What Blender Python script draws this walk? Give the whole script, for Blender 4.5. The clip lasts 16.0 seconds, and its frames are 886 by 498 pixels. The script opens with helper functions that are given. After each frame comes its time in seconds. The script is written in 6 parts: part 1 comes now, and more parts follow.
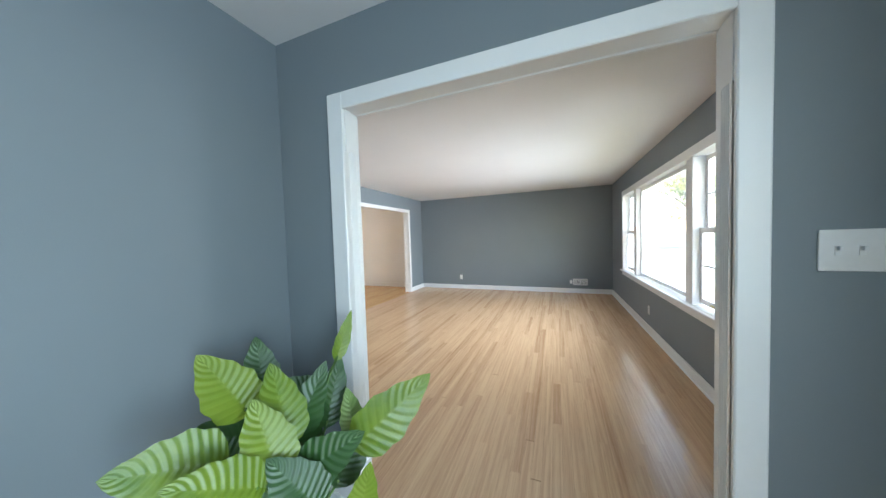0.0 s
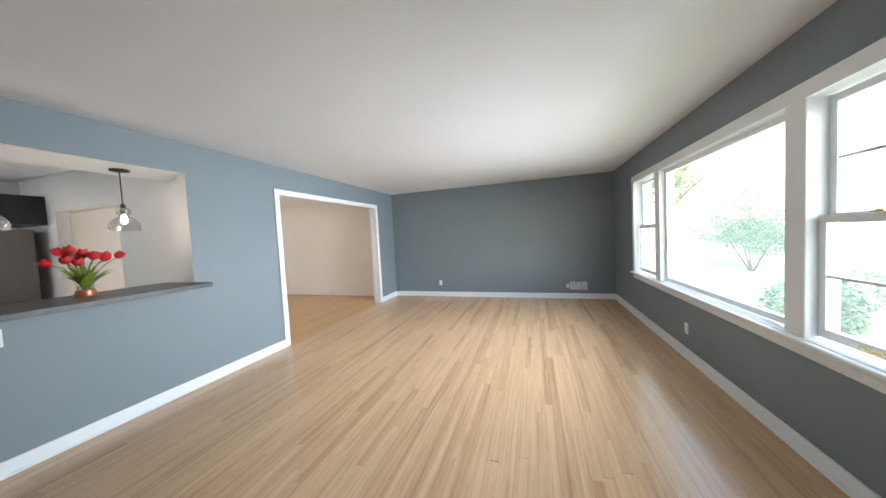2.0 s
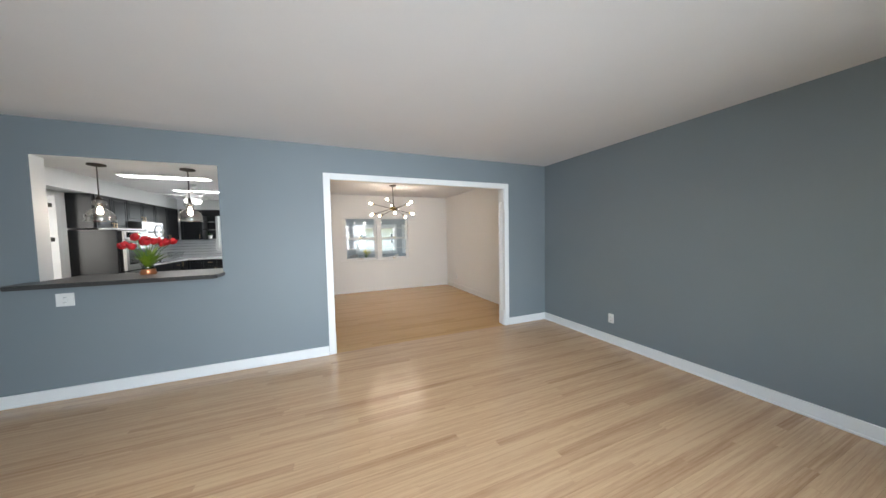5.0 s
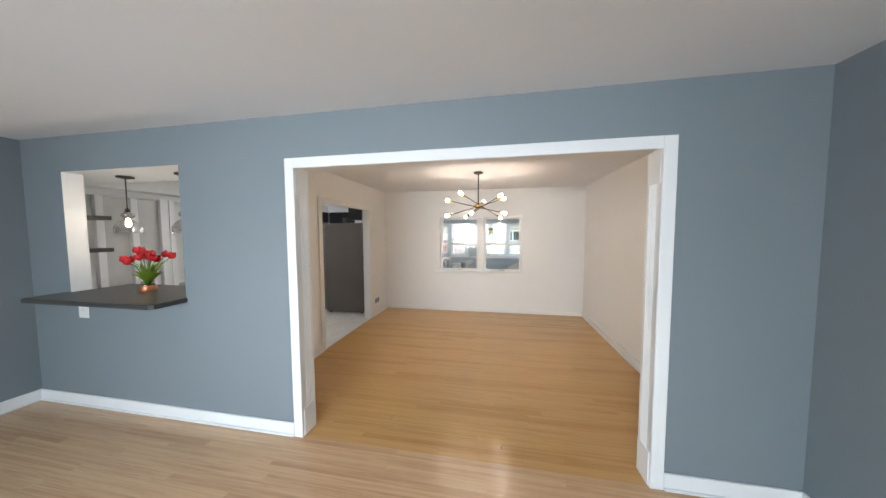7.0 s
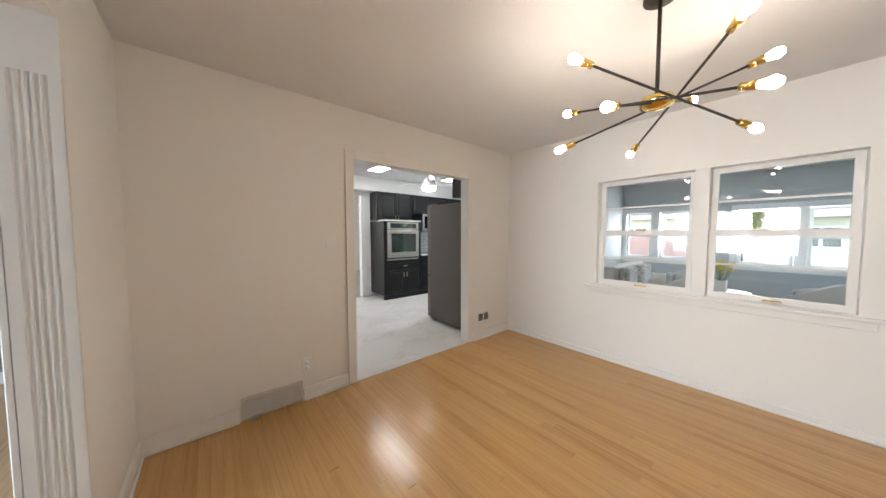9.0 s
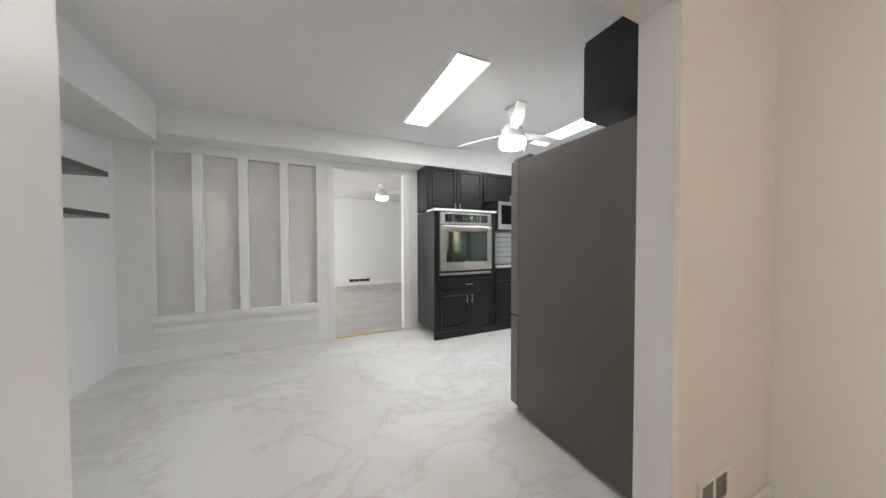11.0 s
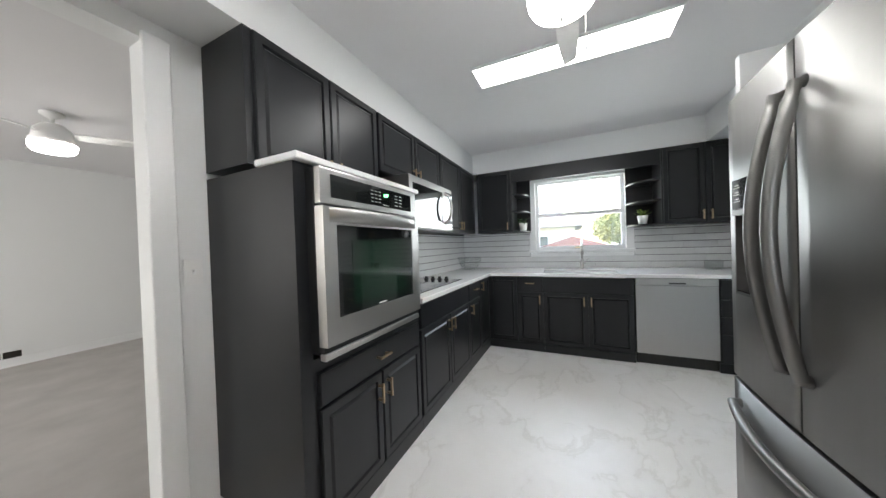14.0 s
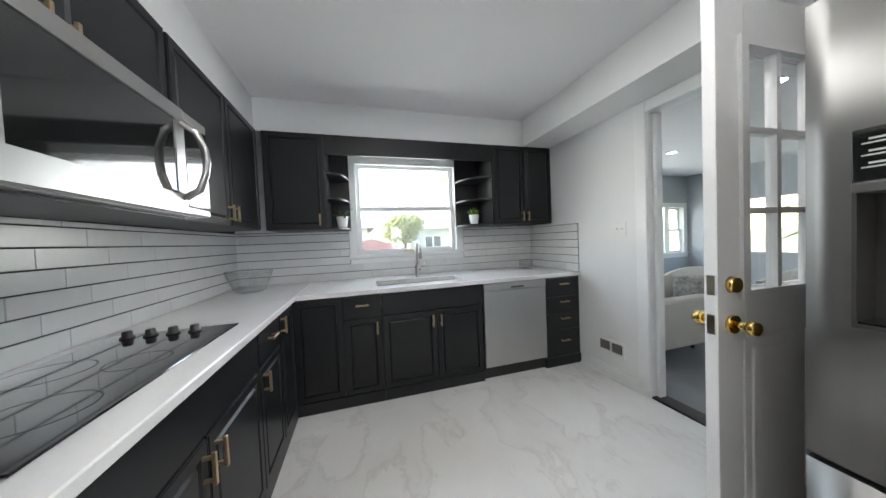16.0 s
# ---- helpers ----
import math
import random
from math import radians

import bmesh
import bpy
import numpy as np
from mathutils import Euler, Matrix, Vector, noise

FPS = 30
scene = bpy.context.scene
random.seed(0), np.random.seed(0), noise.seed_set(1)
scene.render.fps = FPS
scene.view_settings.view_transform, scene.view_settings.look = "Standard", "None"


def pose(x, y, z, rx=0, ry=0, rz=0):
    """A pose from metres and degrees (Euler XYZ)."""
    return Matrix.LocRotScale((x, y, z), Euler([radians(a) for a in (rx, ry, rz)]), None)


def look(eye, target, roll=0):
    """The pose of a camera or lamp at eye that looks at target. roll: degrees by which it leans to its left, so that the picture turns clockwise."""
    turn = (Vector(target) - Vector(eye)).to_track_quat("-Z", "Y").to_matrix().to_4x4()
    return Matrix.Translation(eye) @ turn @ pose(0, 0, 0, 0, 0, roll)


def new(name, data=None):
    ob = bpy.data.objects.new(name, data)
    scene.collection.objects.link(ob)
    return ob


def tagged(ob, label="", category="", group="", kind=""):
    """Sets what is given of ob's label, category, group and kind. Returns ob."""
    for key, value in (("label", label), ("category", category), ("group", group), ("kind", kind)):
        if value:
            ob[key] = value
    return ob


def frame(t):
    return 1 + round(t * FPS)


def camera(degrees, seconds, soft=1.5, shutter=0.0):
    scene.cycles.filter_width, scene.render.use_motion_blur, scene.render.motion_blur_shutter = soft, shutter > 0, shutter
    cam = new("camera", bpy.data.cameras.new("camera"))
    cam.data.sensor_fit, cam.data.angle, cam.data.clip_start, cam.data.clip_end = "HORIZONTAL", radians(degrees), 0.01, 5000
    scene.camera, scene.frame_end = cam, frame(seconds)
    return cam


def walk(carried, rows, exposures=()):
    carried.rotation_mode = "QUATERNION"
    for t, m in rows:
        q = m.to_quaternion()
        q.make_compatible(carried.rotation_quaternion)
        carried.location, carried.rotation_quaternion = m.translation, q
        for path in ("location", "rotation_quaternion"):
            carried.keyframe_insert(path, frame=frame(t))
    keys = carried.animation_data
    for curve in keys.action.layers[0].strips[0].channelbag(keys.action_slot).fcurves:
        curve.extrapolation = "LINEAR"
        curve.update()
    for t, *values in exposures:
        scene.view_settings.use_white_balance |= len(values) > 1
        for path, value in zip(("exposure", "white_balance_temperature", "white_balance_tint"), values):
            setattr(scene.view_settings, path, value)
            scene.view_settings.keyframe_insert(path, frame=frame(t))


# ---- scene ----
cam = camera(115.2, 16.0)
PATH = [
    (0, (3.399, -4.146, 1.385), (2.649, -2.294, 1.307), -1.8),
    (0.5, (3.293, -3.922, 1.389), (2.683, -2.019, 1.31), -2.0),
    (1, (3.128, -3.635, 1.469), (2.617, -1.703, 1.371), -2.2),
    (1.5, (3.116, -3.387, 1.464), (2.589, -1.46, 1.364), -2.8),
    (2, (3.101, -3.056, 1.395), (2.476, -1.158, 1.303), -3.0),
    (2.5, (3.132, -2.65, 1.277), (2.327, -0.821, 1.203), -3.2),
    (3, (3.237, -2.186, 1.18), (2.199, -0.478, 1.115), -2.9),
    (3.5, (3.336, -1.728, 1.207), (2.067, -0.184, 1.131), -2.1),
    (4, (3.447, -1.222, 1.312), (1.946, 0.095, 1.205), -1.5),
    (4.5, (3.485, -0.676, 1.353), (1.782, 0.367, 1.247), -1.3),
    (7, (1.697, 1.369, 1.593), (-0.265, 1.0, 1.472), -0.3),
    (7.5, (1.146, 1.611, 1.529), (-0.724, 0.912, 1.408), -0.3),
    (8, (0.563, 1.762, 1.408), (-1.156, 0.743, 1.322), -0.5),
    (8.5, (-0.08, 1.704, 1.374), (-1.607, 0.416, 1.276), -0.3),
    (9, (-0.686, 1.514, 1.338), (-1.967, -0.018, 1.232), -0.1),
    (9.5, (-1.193, 1.171, 1.269), (-2.22, -0.543, 1.189), -0.1),
    (10, (-1.559, 0.692, 1.194), (-2.371, -1.136, 1.148), 0.2),
    (12.5, (-2.339, -1.828, 1.235), (-3.589, -3.389, 1.226), -1.2),
    (13, (-2.419, -2.149, 1.23), (-3.905, -3.487, 1.223), -1.4),
    (13.5, (-2.515, -2.392, 1.236), (-4.184, -3.494, 1.224), -1.8),
    (14, (-2.642, -2.588, 1.248), (-4.455, -3.432, 1.227), -2.0),
    (14.5, (-2.841, -2.763, 1.26), (-4.761, -3.32, 1.228), -1.8),
    (15, (-3.079, -2.915, 1.262), (-5.065, -3.143, 1.222), -1.8),
    (15.5, (-3.387, -3.0, 1.267), (-5.381, -2.856, 1.217), -2.0),
    (16, (-3.748, -3.061, 1.258), (-5.664, -2.491, 1.197), -2.4),
]
walk(cam, [(t, look(e, g, r)) for t, e, g, r in PATH], [(0.0, 2.92), (1.0, 2.96), (2.0, 2.84), (3.0, 2.56), (4.5, 2.46), (7.0, 2.68), (8.0, 2.80), (9.5, 2.86), (10.0, 2.98), (12.5, 2.80), (14.0, 2.70), (16.0, 2.64)])

# ---- world, sun, large lights ----
world = bpy.data.worlds.new("sky")
scene.world = world
world.use_nodes = True
wn = world.node_tree.nodes
wl = world.node_tree.links
sky = wn.new("ShaderNodeTexSky")
sky.sky_type = "NISHITA"
sky.sun_disc = False
sky.sun_elevation = radians(44)
sky.sun_rotation = radians(186)
sky.air_density = 1.6
sky.dust_density = 1.0
wl.new(sky.outputs[0], wn["Background"].inputs[0])
wn["Background"].inputs[1].default_value = 0.15

sun_data = bpy.data.lights.new("sun", "SUN")
sun_data.energy = 3.0
sun_data.angle = radians(10)
sun_data.color = (1.0, 0.96, 0.9)
sun = new("sun", sun_data)
sun.matrix_world = look((0, 0, 0), (0.1, 1.0, -1.0))


def area_lamp(name, m, w, h, watts, color=(0.9, 0.95, 1.0), spread=radians(150)):
    """An area lamp: sky light that enters by an opening, or added fill."""
    d = bpy.data.lights.new(name, "AREA")
    d.spread = spread
    d.shape, d.size, d.size_y, d.energy, d.color = "RECTANGLE", w, h, watts, color
    ob = new(name, d)
    ob.matrix_world = m
    return ob


area_lamp("living_window_light", look((4.80, 0.2, 1.4), (0, 0.2, 0.75)), 3.3, 1.3, 20.5, (0.79, 0.885, 1.0), radians(105))
area_lamp("kitchen_window_light", look((-6.97, -2.53, 1.62), (0, -2.53, 1.35)), 1.0, 0.9, 2.5)
area_lamp("entry_light", look((4.54, -4.9, 1.5), (1.8, -4.55, 1.3)), 1.0, 1.6, 6, (0.60, 0.82, 1.0))
area_lamp("sunroom_light", look((-8.33, 1.4, 1.3), (0, 1.4, 1.1)), 4.6, 0.95, 15)
# added fill inside the family room, larger than the unseen opening behind it
area_lamp("family_fill", look((1.83, -6.85, 1.45), (-2, -6.85, 1.2)), 1.9, 1.6, 27, (1.0, 0.97, 0.93))


# ---- materials ----
def material(name, color=(0.8, 0.8, 0.8), rough=0.5, metal=0.0, tint=None, scale=8.0, amount=0.5, bump=0.0, bump_scale=60.0, coat=0.0, stretch=(1, 1, 1), rough_var=0.0):
    """A surface with variation at two scales and a fine relief."""
    m = bpy.data.materials.new(name)
    m.use_nodes = True
    n, l = m.node_tree.nodes, m.node_tree.links
    p = n["Principled BSDF"]
    p.inputs["Roughness"].default_value = rough
    p.inputs["Metallic"].default_value = metal
    p.inputs["Coat Weight"].default_value = coat
    p.inputs["Coat Roughness"].default_value = 0.08
    co = n.new("ShaderNodeTexCoord")
    mp = n.new("ShaderNodeMapping")
    mp.inputs["Scale"].default_value = stretch
    l.new(co.outputs["Object"], mp.inputs[0])
    big = n.new("ShaderNodeTexNoise")
    big.inputs["Scale"].default_value = scale
    big.inputs["Detail"].default_value = 6
    l.new(mp.outputs[0], big.inputs["Vector"])
    fine = n.new("ShaderNodeTexNoise")
    fine.inputs["Scale"].default_value = bump_scale
    fine.inputs["Detail"].default_value = 4
    l.new(mp.outputs[0], fine.inputs["Vector"])
    add = n.new("ShaderNodeMath")
    add.operation = "MULTIPLY_ADD"
    add.inputs[1].default_value = 0.35
    l.new(fine.outputs[0], add.inputs[0])
    l.new(big.outputs[0], add.inputs[2])
    ramp = n.new("ShaderNodeMapRange")
    ramp.inputs["From Min"].default_value = 0.4
    ramp.inputs["From Max"].default_value = 0.95
    l.new(add.outputs[0], ramp.inputs[0])
    mix = n.new("ShaderNodeMix")
    mix.data_type = "RGBA"
    other = tint or tuple(c * (1 - 0.18 * amount) for c in color)
    mix.inputs[6].default_value = (*color, 1)
    mix.inputs[7].default_value = (*other, 1)
    l.new(ramp.outputs[0], mix.inputs[0])
    l.new(mix.outputs[2], p.inputs["Base Color"])
    if rough_var:
        rv = n.new("ShaderNodeMapRange")
        rv.inputs["To Min"].default_value = rough - rough_var
        rv.inputs["To Max"].default_value = rough + rough_var
        l.new(big.outputs[0], rv.inputs[0])
        l.new(rv.outputs[0], p.inputs["Roughness"])
    if bump:
        b = n.new("ShaderNodeBump")
        b.inputs["Strength"].default_value = bump
        b.inputs["Distance"].default_value = 0.002
        l.new(fine.outputs[0], b.inputs["Height"])
        l.new(b.outputs[0], p.inputs["Normal"])
    return m


def emitter(name, color, strength):
    m = bpy.data.materials.new(name)
    m.use_nodes = True
    p = m.node_tree.nodes["Principled BSDF"]
    p.inputs["Base Color"].default_value = (0.8, 0.8, 0.8, 1)
    p.inputs["Emission Color"].default_value = (*color, 1)
    p.inputs["Emission Strength"].default_value = strength
    return m


def glass(name, color=(1, 1, 1), rough=0.0, base=0.035):
    """Window and vessel glass: clear with a Fresnel gloss."""
    m = bpy.data.materials.new(name)
    m.use_nodes = True
    n, l = m.node_tree.nodes, m.node_tree.links
    n.remove(n["Principled BSDF"])
    out = n["Material Output"]
    mix = n.new("ShaderNodeMixShader")
    clear = n.new("ShaderNodeBsdfTransparent")
    clear.inputs[0].default_value = (*color, 1)
    gloss = n.new("ShaderNodeBsdfGlossy")
    gloss.inputs["Roughness"].default_value = rough
    face = n.new("ShaderNodeLayerWeight")
    face.inputs[0].default_value = 0.5
    power = n.new("ShaderNodeMath")
    power.operation = "POWER"
    power.inputs[1].default_value = 4.0
    l.new(face.outputs["Facing"], power.inputs[0])
    fac = n.new("ShaderNodeMath")
    fac.operation = "MULTIPLY_ADD"
    fac.inputs[1].default_value = 0.6
    fac.inputs[2].default_value = base
    l.new(power.outputs[0], fac.inputs[0])
    l.new(fac.outputs[0], mix.inputs[0])
    l.new(clear.outputs[0], mix.inputs[1])
    l.new(gloss.outputs[0], mix.inputs[2])
    l.new(mix.outputs[0], out.inputs[0])
    return m


def oak(name, light, dark):
    """Oak strip floor: each board its own tone, grain along its length (y)."""
    m = bpy.data.materials.new(name)
    m.use_nodes = True
    n, l = m.node_tree.nodes, m.node_tree.links
    p = n["Principled BSDF"]
    co = n.new("ShaderNodeTexCoord")
    info = n.new("ShaderNodeObjectInfo")
    geo = n.new("ShaderNodeNewGeometry")
    rnd = n.new("ShaderNodeMath")
    rnd.operation = "ADD"
    l.new(info.outputs["Random"], rnd.inputs[0])
    l.new(geo.outputs["Random Per Island"], rnd.inputs[1])
    fr = n.new("ShaderNodeMath")
    fr.operation = "FRACT"
    l.new(rnd.outputs[0], fr.inputs[0])
    shift = n.new("ShaderNodeVectorMath")
    shift.operation = "MULTIPLY_ADD"
    comb = n.new("ShaderNodeCombineXYZ")
    l.new(fr.outputs[0], comb.inputs[0])
    l.new(fr.outputs[0], comb.inputs[1])
    l.new(comb.outputs[0], shift.inputs[0])
    shift.inputs[1].default_value = (7, 31, 0)
    l.new(geo.outputs["Position"], shift.inputs[2])
    mp = n.new("ShaderNodeMapping")
    mp.inputs["Scale"].default_value = (30, 0.7, 1)
    l.new(shift.outputs[0], mp.inputs[0])
    grain = n.new("ShaderNodeTexNoise")
    grain.inputs["Scale"].default_value = 1.6
    grain.inputs["Detail"].default_value = 7
    grain.inputs["Distortion"].default_value = 0.8
    l.new(mp.outputs[0], grain.inputs["Vector"])
    mp2 = n.new("ShaderNodeMapping")
    mp2.inputs["Scale"].default_value = (160, 6, 1)
    l.new(shift.outputs[0], mp2.inputs[0])
    pores = n.new("ShaderNodeTexNoise")
    pores.inputs["Scale"].default_value = 1.5
    pores.inputs["Detail"].default_value = 3
    l.new(mp2.outputs[0], pores.inputs["Vector"])
    tone = n.new("ShaderNodeMath")
    tone.operation = "MULTIPLY_ADD"
    tone.inputs[1].default_value = 0.75
    l.new(grain.outputs[0], tone.inputs[0])
    sq = n.new("ShaderNodeMath")
    sq.operation = "POWER"
    sq.inputs[1].default_value = 4.0
    l.new(fr.outputs[0], sq.inputs[0])
    half = n.new("ShaderNodeMath")
    half.operation = "MULTIPLY_ADD"
    half.inputs[1].default_value = 0.21
    half.inputs[2].default_value = -0.04
    l.new(sq.outputs[0], half.inputs[0])
    l.new(half.outputs[0], tone.inputs[2])
    tone2 = n.new("ShaderNodeMath")
    tone2.operation = "MULTIPLY_ADD"
    tone2.inputs[1].default_value = 0.3
    l.new(pores.outputs[0], tone2.inputs[0])
    l.new(tone.outputs[0], tone2.inputs[2])
    ramp = n.new("ShaderNodeMapRange")
    ramp.inputs["From Min"].default_value = 0.42
    ramp.inputs["From Max"].default_value = 1.0
    l.new(tone2.outputs[0], ramp.inputs[0])
    mix = n.new("ShaderNodeMix")
    mix.data_type = "RGBA"
    mix.inputs[6].default_value = (*light, 1)
    mix.inputs[7].default_value = (*dark, 1)
    l.new(ramp.outputs[0], mix.inputs[0])
    l.new(mix.outputs[2], p.inputs["Base Color"])
    rr = n.new("ShaderNodeMapRange")
    rr.inputs["To Min"].default_value = 0.14
    rr.inputs["To Max"].default_value = 0.24
    l.new(grain.outputs[0], rr.inputs[0])
    l.new(rr.outputs[0], p.inputs["Roughness"])
    b = n.new("ShaderNodeBump")
    b.inputs["Strength"].default_value = 0.04
    b.inputs["Distance"].default_value = 0.001
    l.new(pores.outputs[0], b.inputs["Height"])
    l.new(b.outputs[0], p.inputs["Normal"])
    return m


def marble(name):
    """White marble-look floor with soft grey veins in drifts."""
    m = bpy.data.materials.new(name)
    m.use_nodes = True
    n, l = m.node_tree.nodes, m.node_tree.links
    p = n["Principled BSDF"]
    co = n.new("ShaderNodeTexCoord")
    warp = n.new("ShaderNodeTexNoise")
    warp.inputs["Scale"].default_value = 1.3
    warp.inputs["Detail"].default_value = 5
    l.new(co.outputs["Object"], warp.inputs["Vector"])
    va = n.new("ShaderNodeVectorMath")
    va.operation = "MULTIPLY_ADD"
    va.inputs[1].default_value = (0.8, 0.8, 0)
    l.new(warp.outputs["Color"], va.inputs[0])
    l.new(co.outputs["Object"], va.inputs[2])
    mp = n.new("ShaderNodeMapping")
    mp.inputs["Rotation"].default_value = (0, 0, radians(35))
    mp.inputs["Scale"].default_value = (1.0, 1.7, 1)
    l.new(va.outputs[0], mp.inputs[0])
    vein = n.new("ShaderNodeTexNoise")
    vein.inputs["Scale"].default_value = 1.0
    vein.inputs["Detail"].default_value = 9
    vein.inputs["Roughness"].default_value = 0.60
    l.new(mp.outputs[0], vein.inputs["Vector"])
    ramp = n.new("ShaderNodeValToRGB")
    e = ramp.color_ramp.elements
    e[0].position, e[0].color = 0.475, (0.78, 0.78, 0.78, 1)
    e[1].position, e[1].color = 0.56, (0.77, 0.77, 0.77, 1)
    mid = e.new(0.5)
    mid.color = (0.665, 0.66, 0.65, 1)
    side = e.new(0.512)
    side.color = (0.74, 0.74, 0.74, 1)
    l.new(vein.outputs[0], ramp.inputs[0])
    cloud = n.new("ShaderNodeTexNoise")
    cloud.inputs["Scale"].default_value = 0.9
    cloud.inputs["Detail"].default_value = 5
    l.new(co.outputs["Object"], cloud.inputs["Vector"])
    mix = n.new("ShaderNodeMix")
    mix.data_type = "RGBA"
    mix.blend_type = "MULTIPLY"
    cr = n.new("ShaderNodeValToRGB")
    cr.color_ramp.elements[0].position, cr.color_ramp.elements[0].color = 0.36, (0.85, 0.835, 0.81, 1)
    cr.color_ramp.elements[1].position, cr.color_ramp.elements[1].color = 0.65, (1, 1, 1, 1)
    l.new(cloud.outputs[0], cr.inputs[0])
    mix.inputs[0].default_value = 1
    l.new(ramp.outputs[0], mix.inputs[6])
    l.new(cr.outputs[0], mix.inputs[7])
    l.new(mix.outputs[2], p.inputs["Base Color"])
    p.inputs["Roughness"].default_value = 0.33
    return m


M_BLUE = material("blue_grey_paint", (0.205, 0.240, 0.265), 0.55, scale=1.2, amount=0.35, bump=0.15, bump_scale=220)
M_CREAM = material("warm_white_paint", (0.80, 0.77, 0.73), 0.6, scale=1.0, amount=0.2, bump=0.12, bump_scale=220)
M_WHITE = material("white_wall_paint", (0.78, 0.79, 0.79), 0.5, scale=1.0, amount=0.2, bump=0.1, bump_scale=220)
M_CEIL = material("ceiling_paint", (0.78, 0.775, 0.785), 0.8, scale=1.4, amount=0.25, bump=0.2, bump_scale=120)
M_TRIM = material("white_trim_paint", (0.82, 0.83, 0.83), 0.3, scale=3, amount=0.2, bump=0.05, bump_scale=60)
M_OAK = oak("oak_strip_floor", (0.65, 0.432, 0.252), (0.31, 0.152, 0.07))
M_OAK_GOLD = oak("golden_oak_strip_floor", (0.58, 0.345, 0.135), (0.35, 0.16, 0.05))
M_JOINT = material("floor_joint", (0.16, 0.09, 0.045), 0.9)
M_MARBLE = marble("marble_look_floor")
M_CARPET = material("grey_carpet", (0.46, 0.44, 0.42), 0.95, tint=(0.36, 0.34, 0.32), scale=3, bump=0.9, bump_scale=300)
M_BLACK = material("black_cabinet_paint", (0.015, 0.016, 0.018), 0.34, scale=5, amount=0.9, bump=0.04, bump_scale=150, rough_var=0.03)
M_BLACK.node_tree.nodes["Principled BSDF"].inputs["Specular IOR Level"].default_value = 0.34
M_QUARTZ = material("white_quartz", (0.80, 0.80, 0.80), 0.15, tint=(0.72, 0.72, 0.72), scale=2, bump_scale=90)
M_GRANITE = material("dark_counter", (0.030, 0.030, 0.030), 0.34, tint=(0.06, 0.058, 0.055), scale=60, bump_scale=200)
M_STEEL = material("brushed_steel", (0.50, 0.49, 0.475), 0.32, 1.0, scale=2, amount=0.06, bump=0.004, bump_scale=90, stretch=(1, 1, 10), rough_var=0.02)
M_STEELDARK = material("grey_steel_side", (0.135, 0.118, 0.105), 0.45, 0.3, scale=3, amount=0.3, bump=0.08, bump_scale=200)
M_FRIDGE = material("smudge_proof_steel", (0.235, 0.23, 0.222), 0.46, 1.0, scale=2, amount=0.1, bump=0.004, bump_scale=90, stretch=(10, 10, 1), rough_var=0.03)
M_CHROME = material("chrome", (0.72, 0.72, 0.72), 0.12, 1.0, scale=20, amount=0.1)
M_BGLASS = material("black_glass", (0.008, 0.009, 0.009), 0.04, coat=1.0, scale=3)
M_PLASTIC = material("black_plastic", (0.015, 0.015, 0.015), 0.35)
M_BRONZE = material("champagne_bronze", (0.62, 0.46, 0.29), 0.28, 1.0, scale=30, amount=0.3)
M_BRASS = material("polished_brass", (0.80, 0.56, 0.18), 0.16, 1.0, scale=30, amount=0.3)
M_DARKMETAL = material("dark_bronze", (0.06, 0.05, 0.042), 0.4, 0.7, scale=30)
M_TILE = material("white_glazed_tile", (0.74, 0.75, 0.75), 0.24, tint=(0.66, 0.67, 0.67), scale=4, bump=0.04, bump_scale=12)
M_GROUT = material("dark_grout", (0.055, 0.055, 0.055), 0.9)
M_PLATE = material("switch_plate_white", (0.82, 0.82, 0.81), 0.3)
M_SLOT = material("register_dark", (0.03, 0.028, 0.025), 0.6)
M_GREYVENT = material("register_grey", (0.62, 0.58, 0.53), 0.5)
M_GREYSLAT = material("register_slat_grey", (0.20, 0.19, 0.18), 0.5)
M_GLASS = glass("window_glass")


def hazed(name, share):
    """Outer pane with a veil mixed in for daylight haze, like an insect screen's."""
    m = glass(name)
    n, l = m.node_tree.nodes, m.node_tree.links
    out = n["Material Output"]
    clear = out.inputs[0].links[0].from_socket
    veil = n.new("ShaderNodeBsdfTranslucent")
    veil.inputs[0].default_value = (0.80, 0.92, 0.95, 1)
    mix = n.new("ShaderNodeMixShader")
    mix.inputs[0].default_value = share
    l.new(clear, mix.inputs[1])
    l.new(veil.outputs[0], mix.inputs[2])
    l.new(mix.outputs[0], out.inputs[0])
    return m


M_HAZE = hazed("hazy_window_glass", 0.02)
M_FROST = material("reeded_glass", (0.86, 0.86, 0.85), 0.22, bump=0.1, bump_scale=40)
M_FROST.node_tree.nodes["Principled BSDF"].inputs["Transmission Weight"].default_value = 0.35
M_PANEL = emitter("led_panel", (1.0, 0.995, 0.985), 3.0)
M_GLOBE = emitter("lamp_globe", (1.0, 0.98, 0.95), 4.0)
M_BULB = emitter("warm_bulb", (1.0, 0.86, 0.71), 18.0)


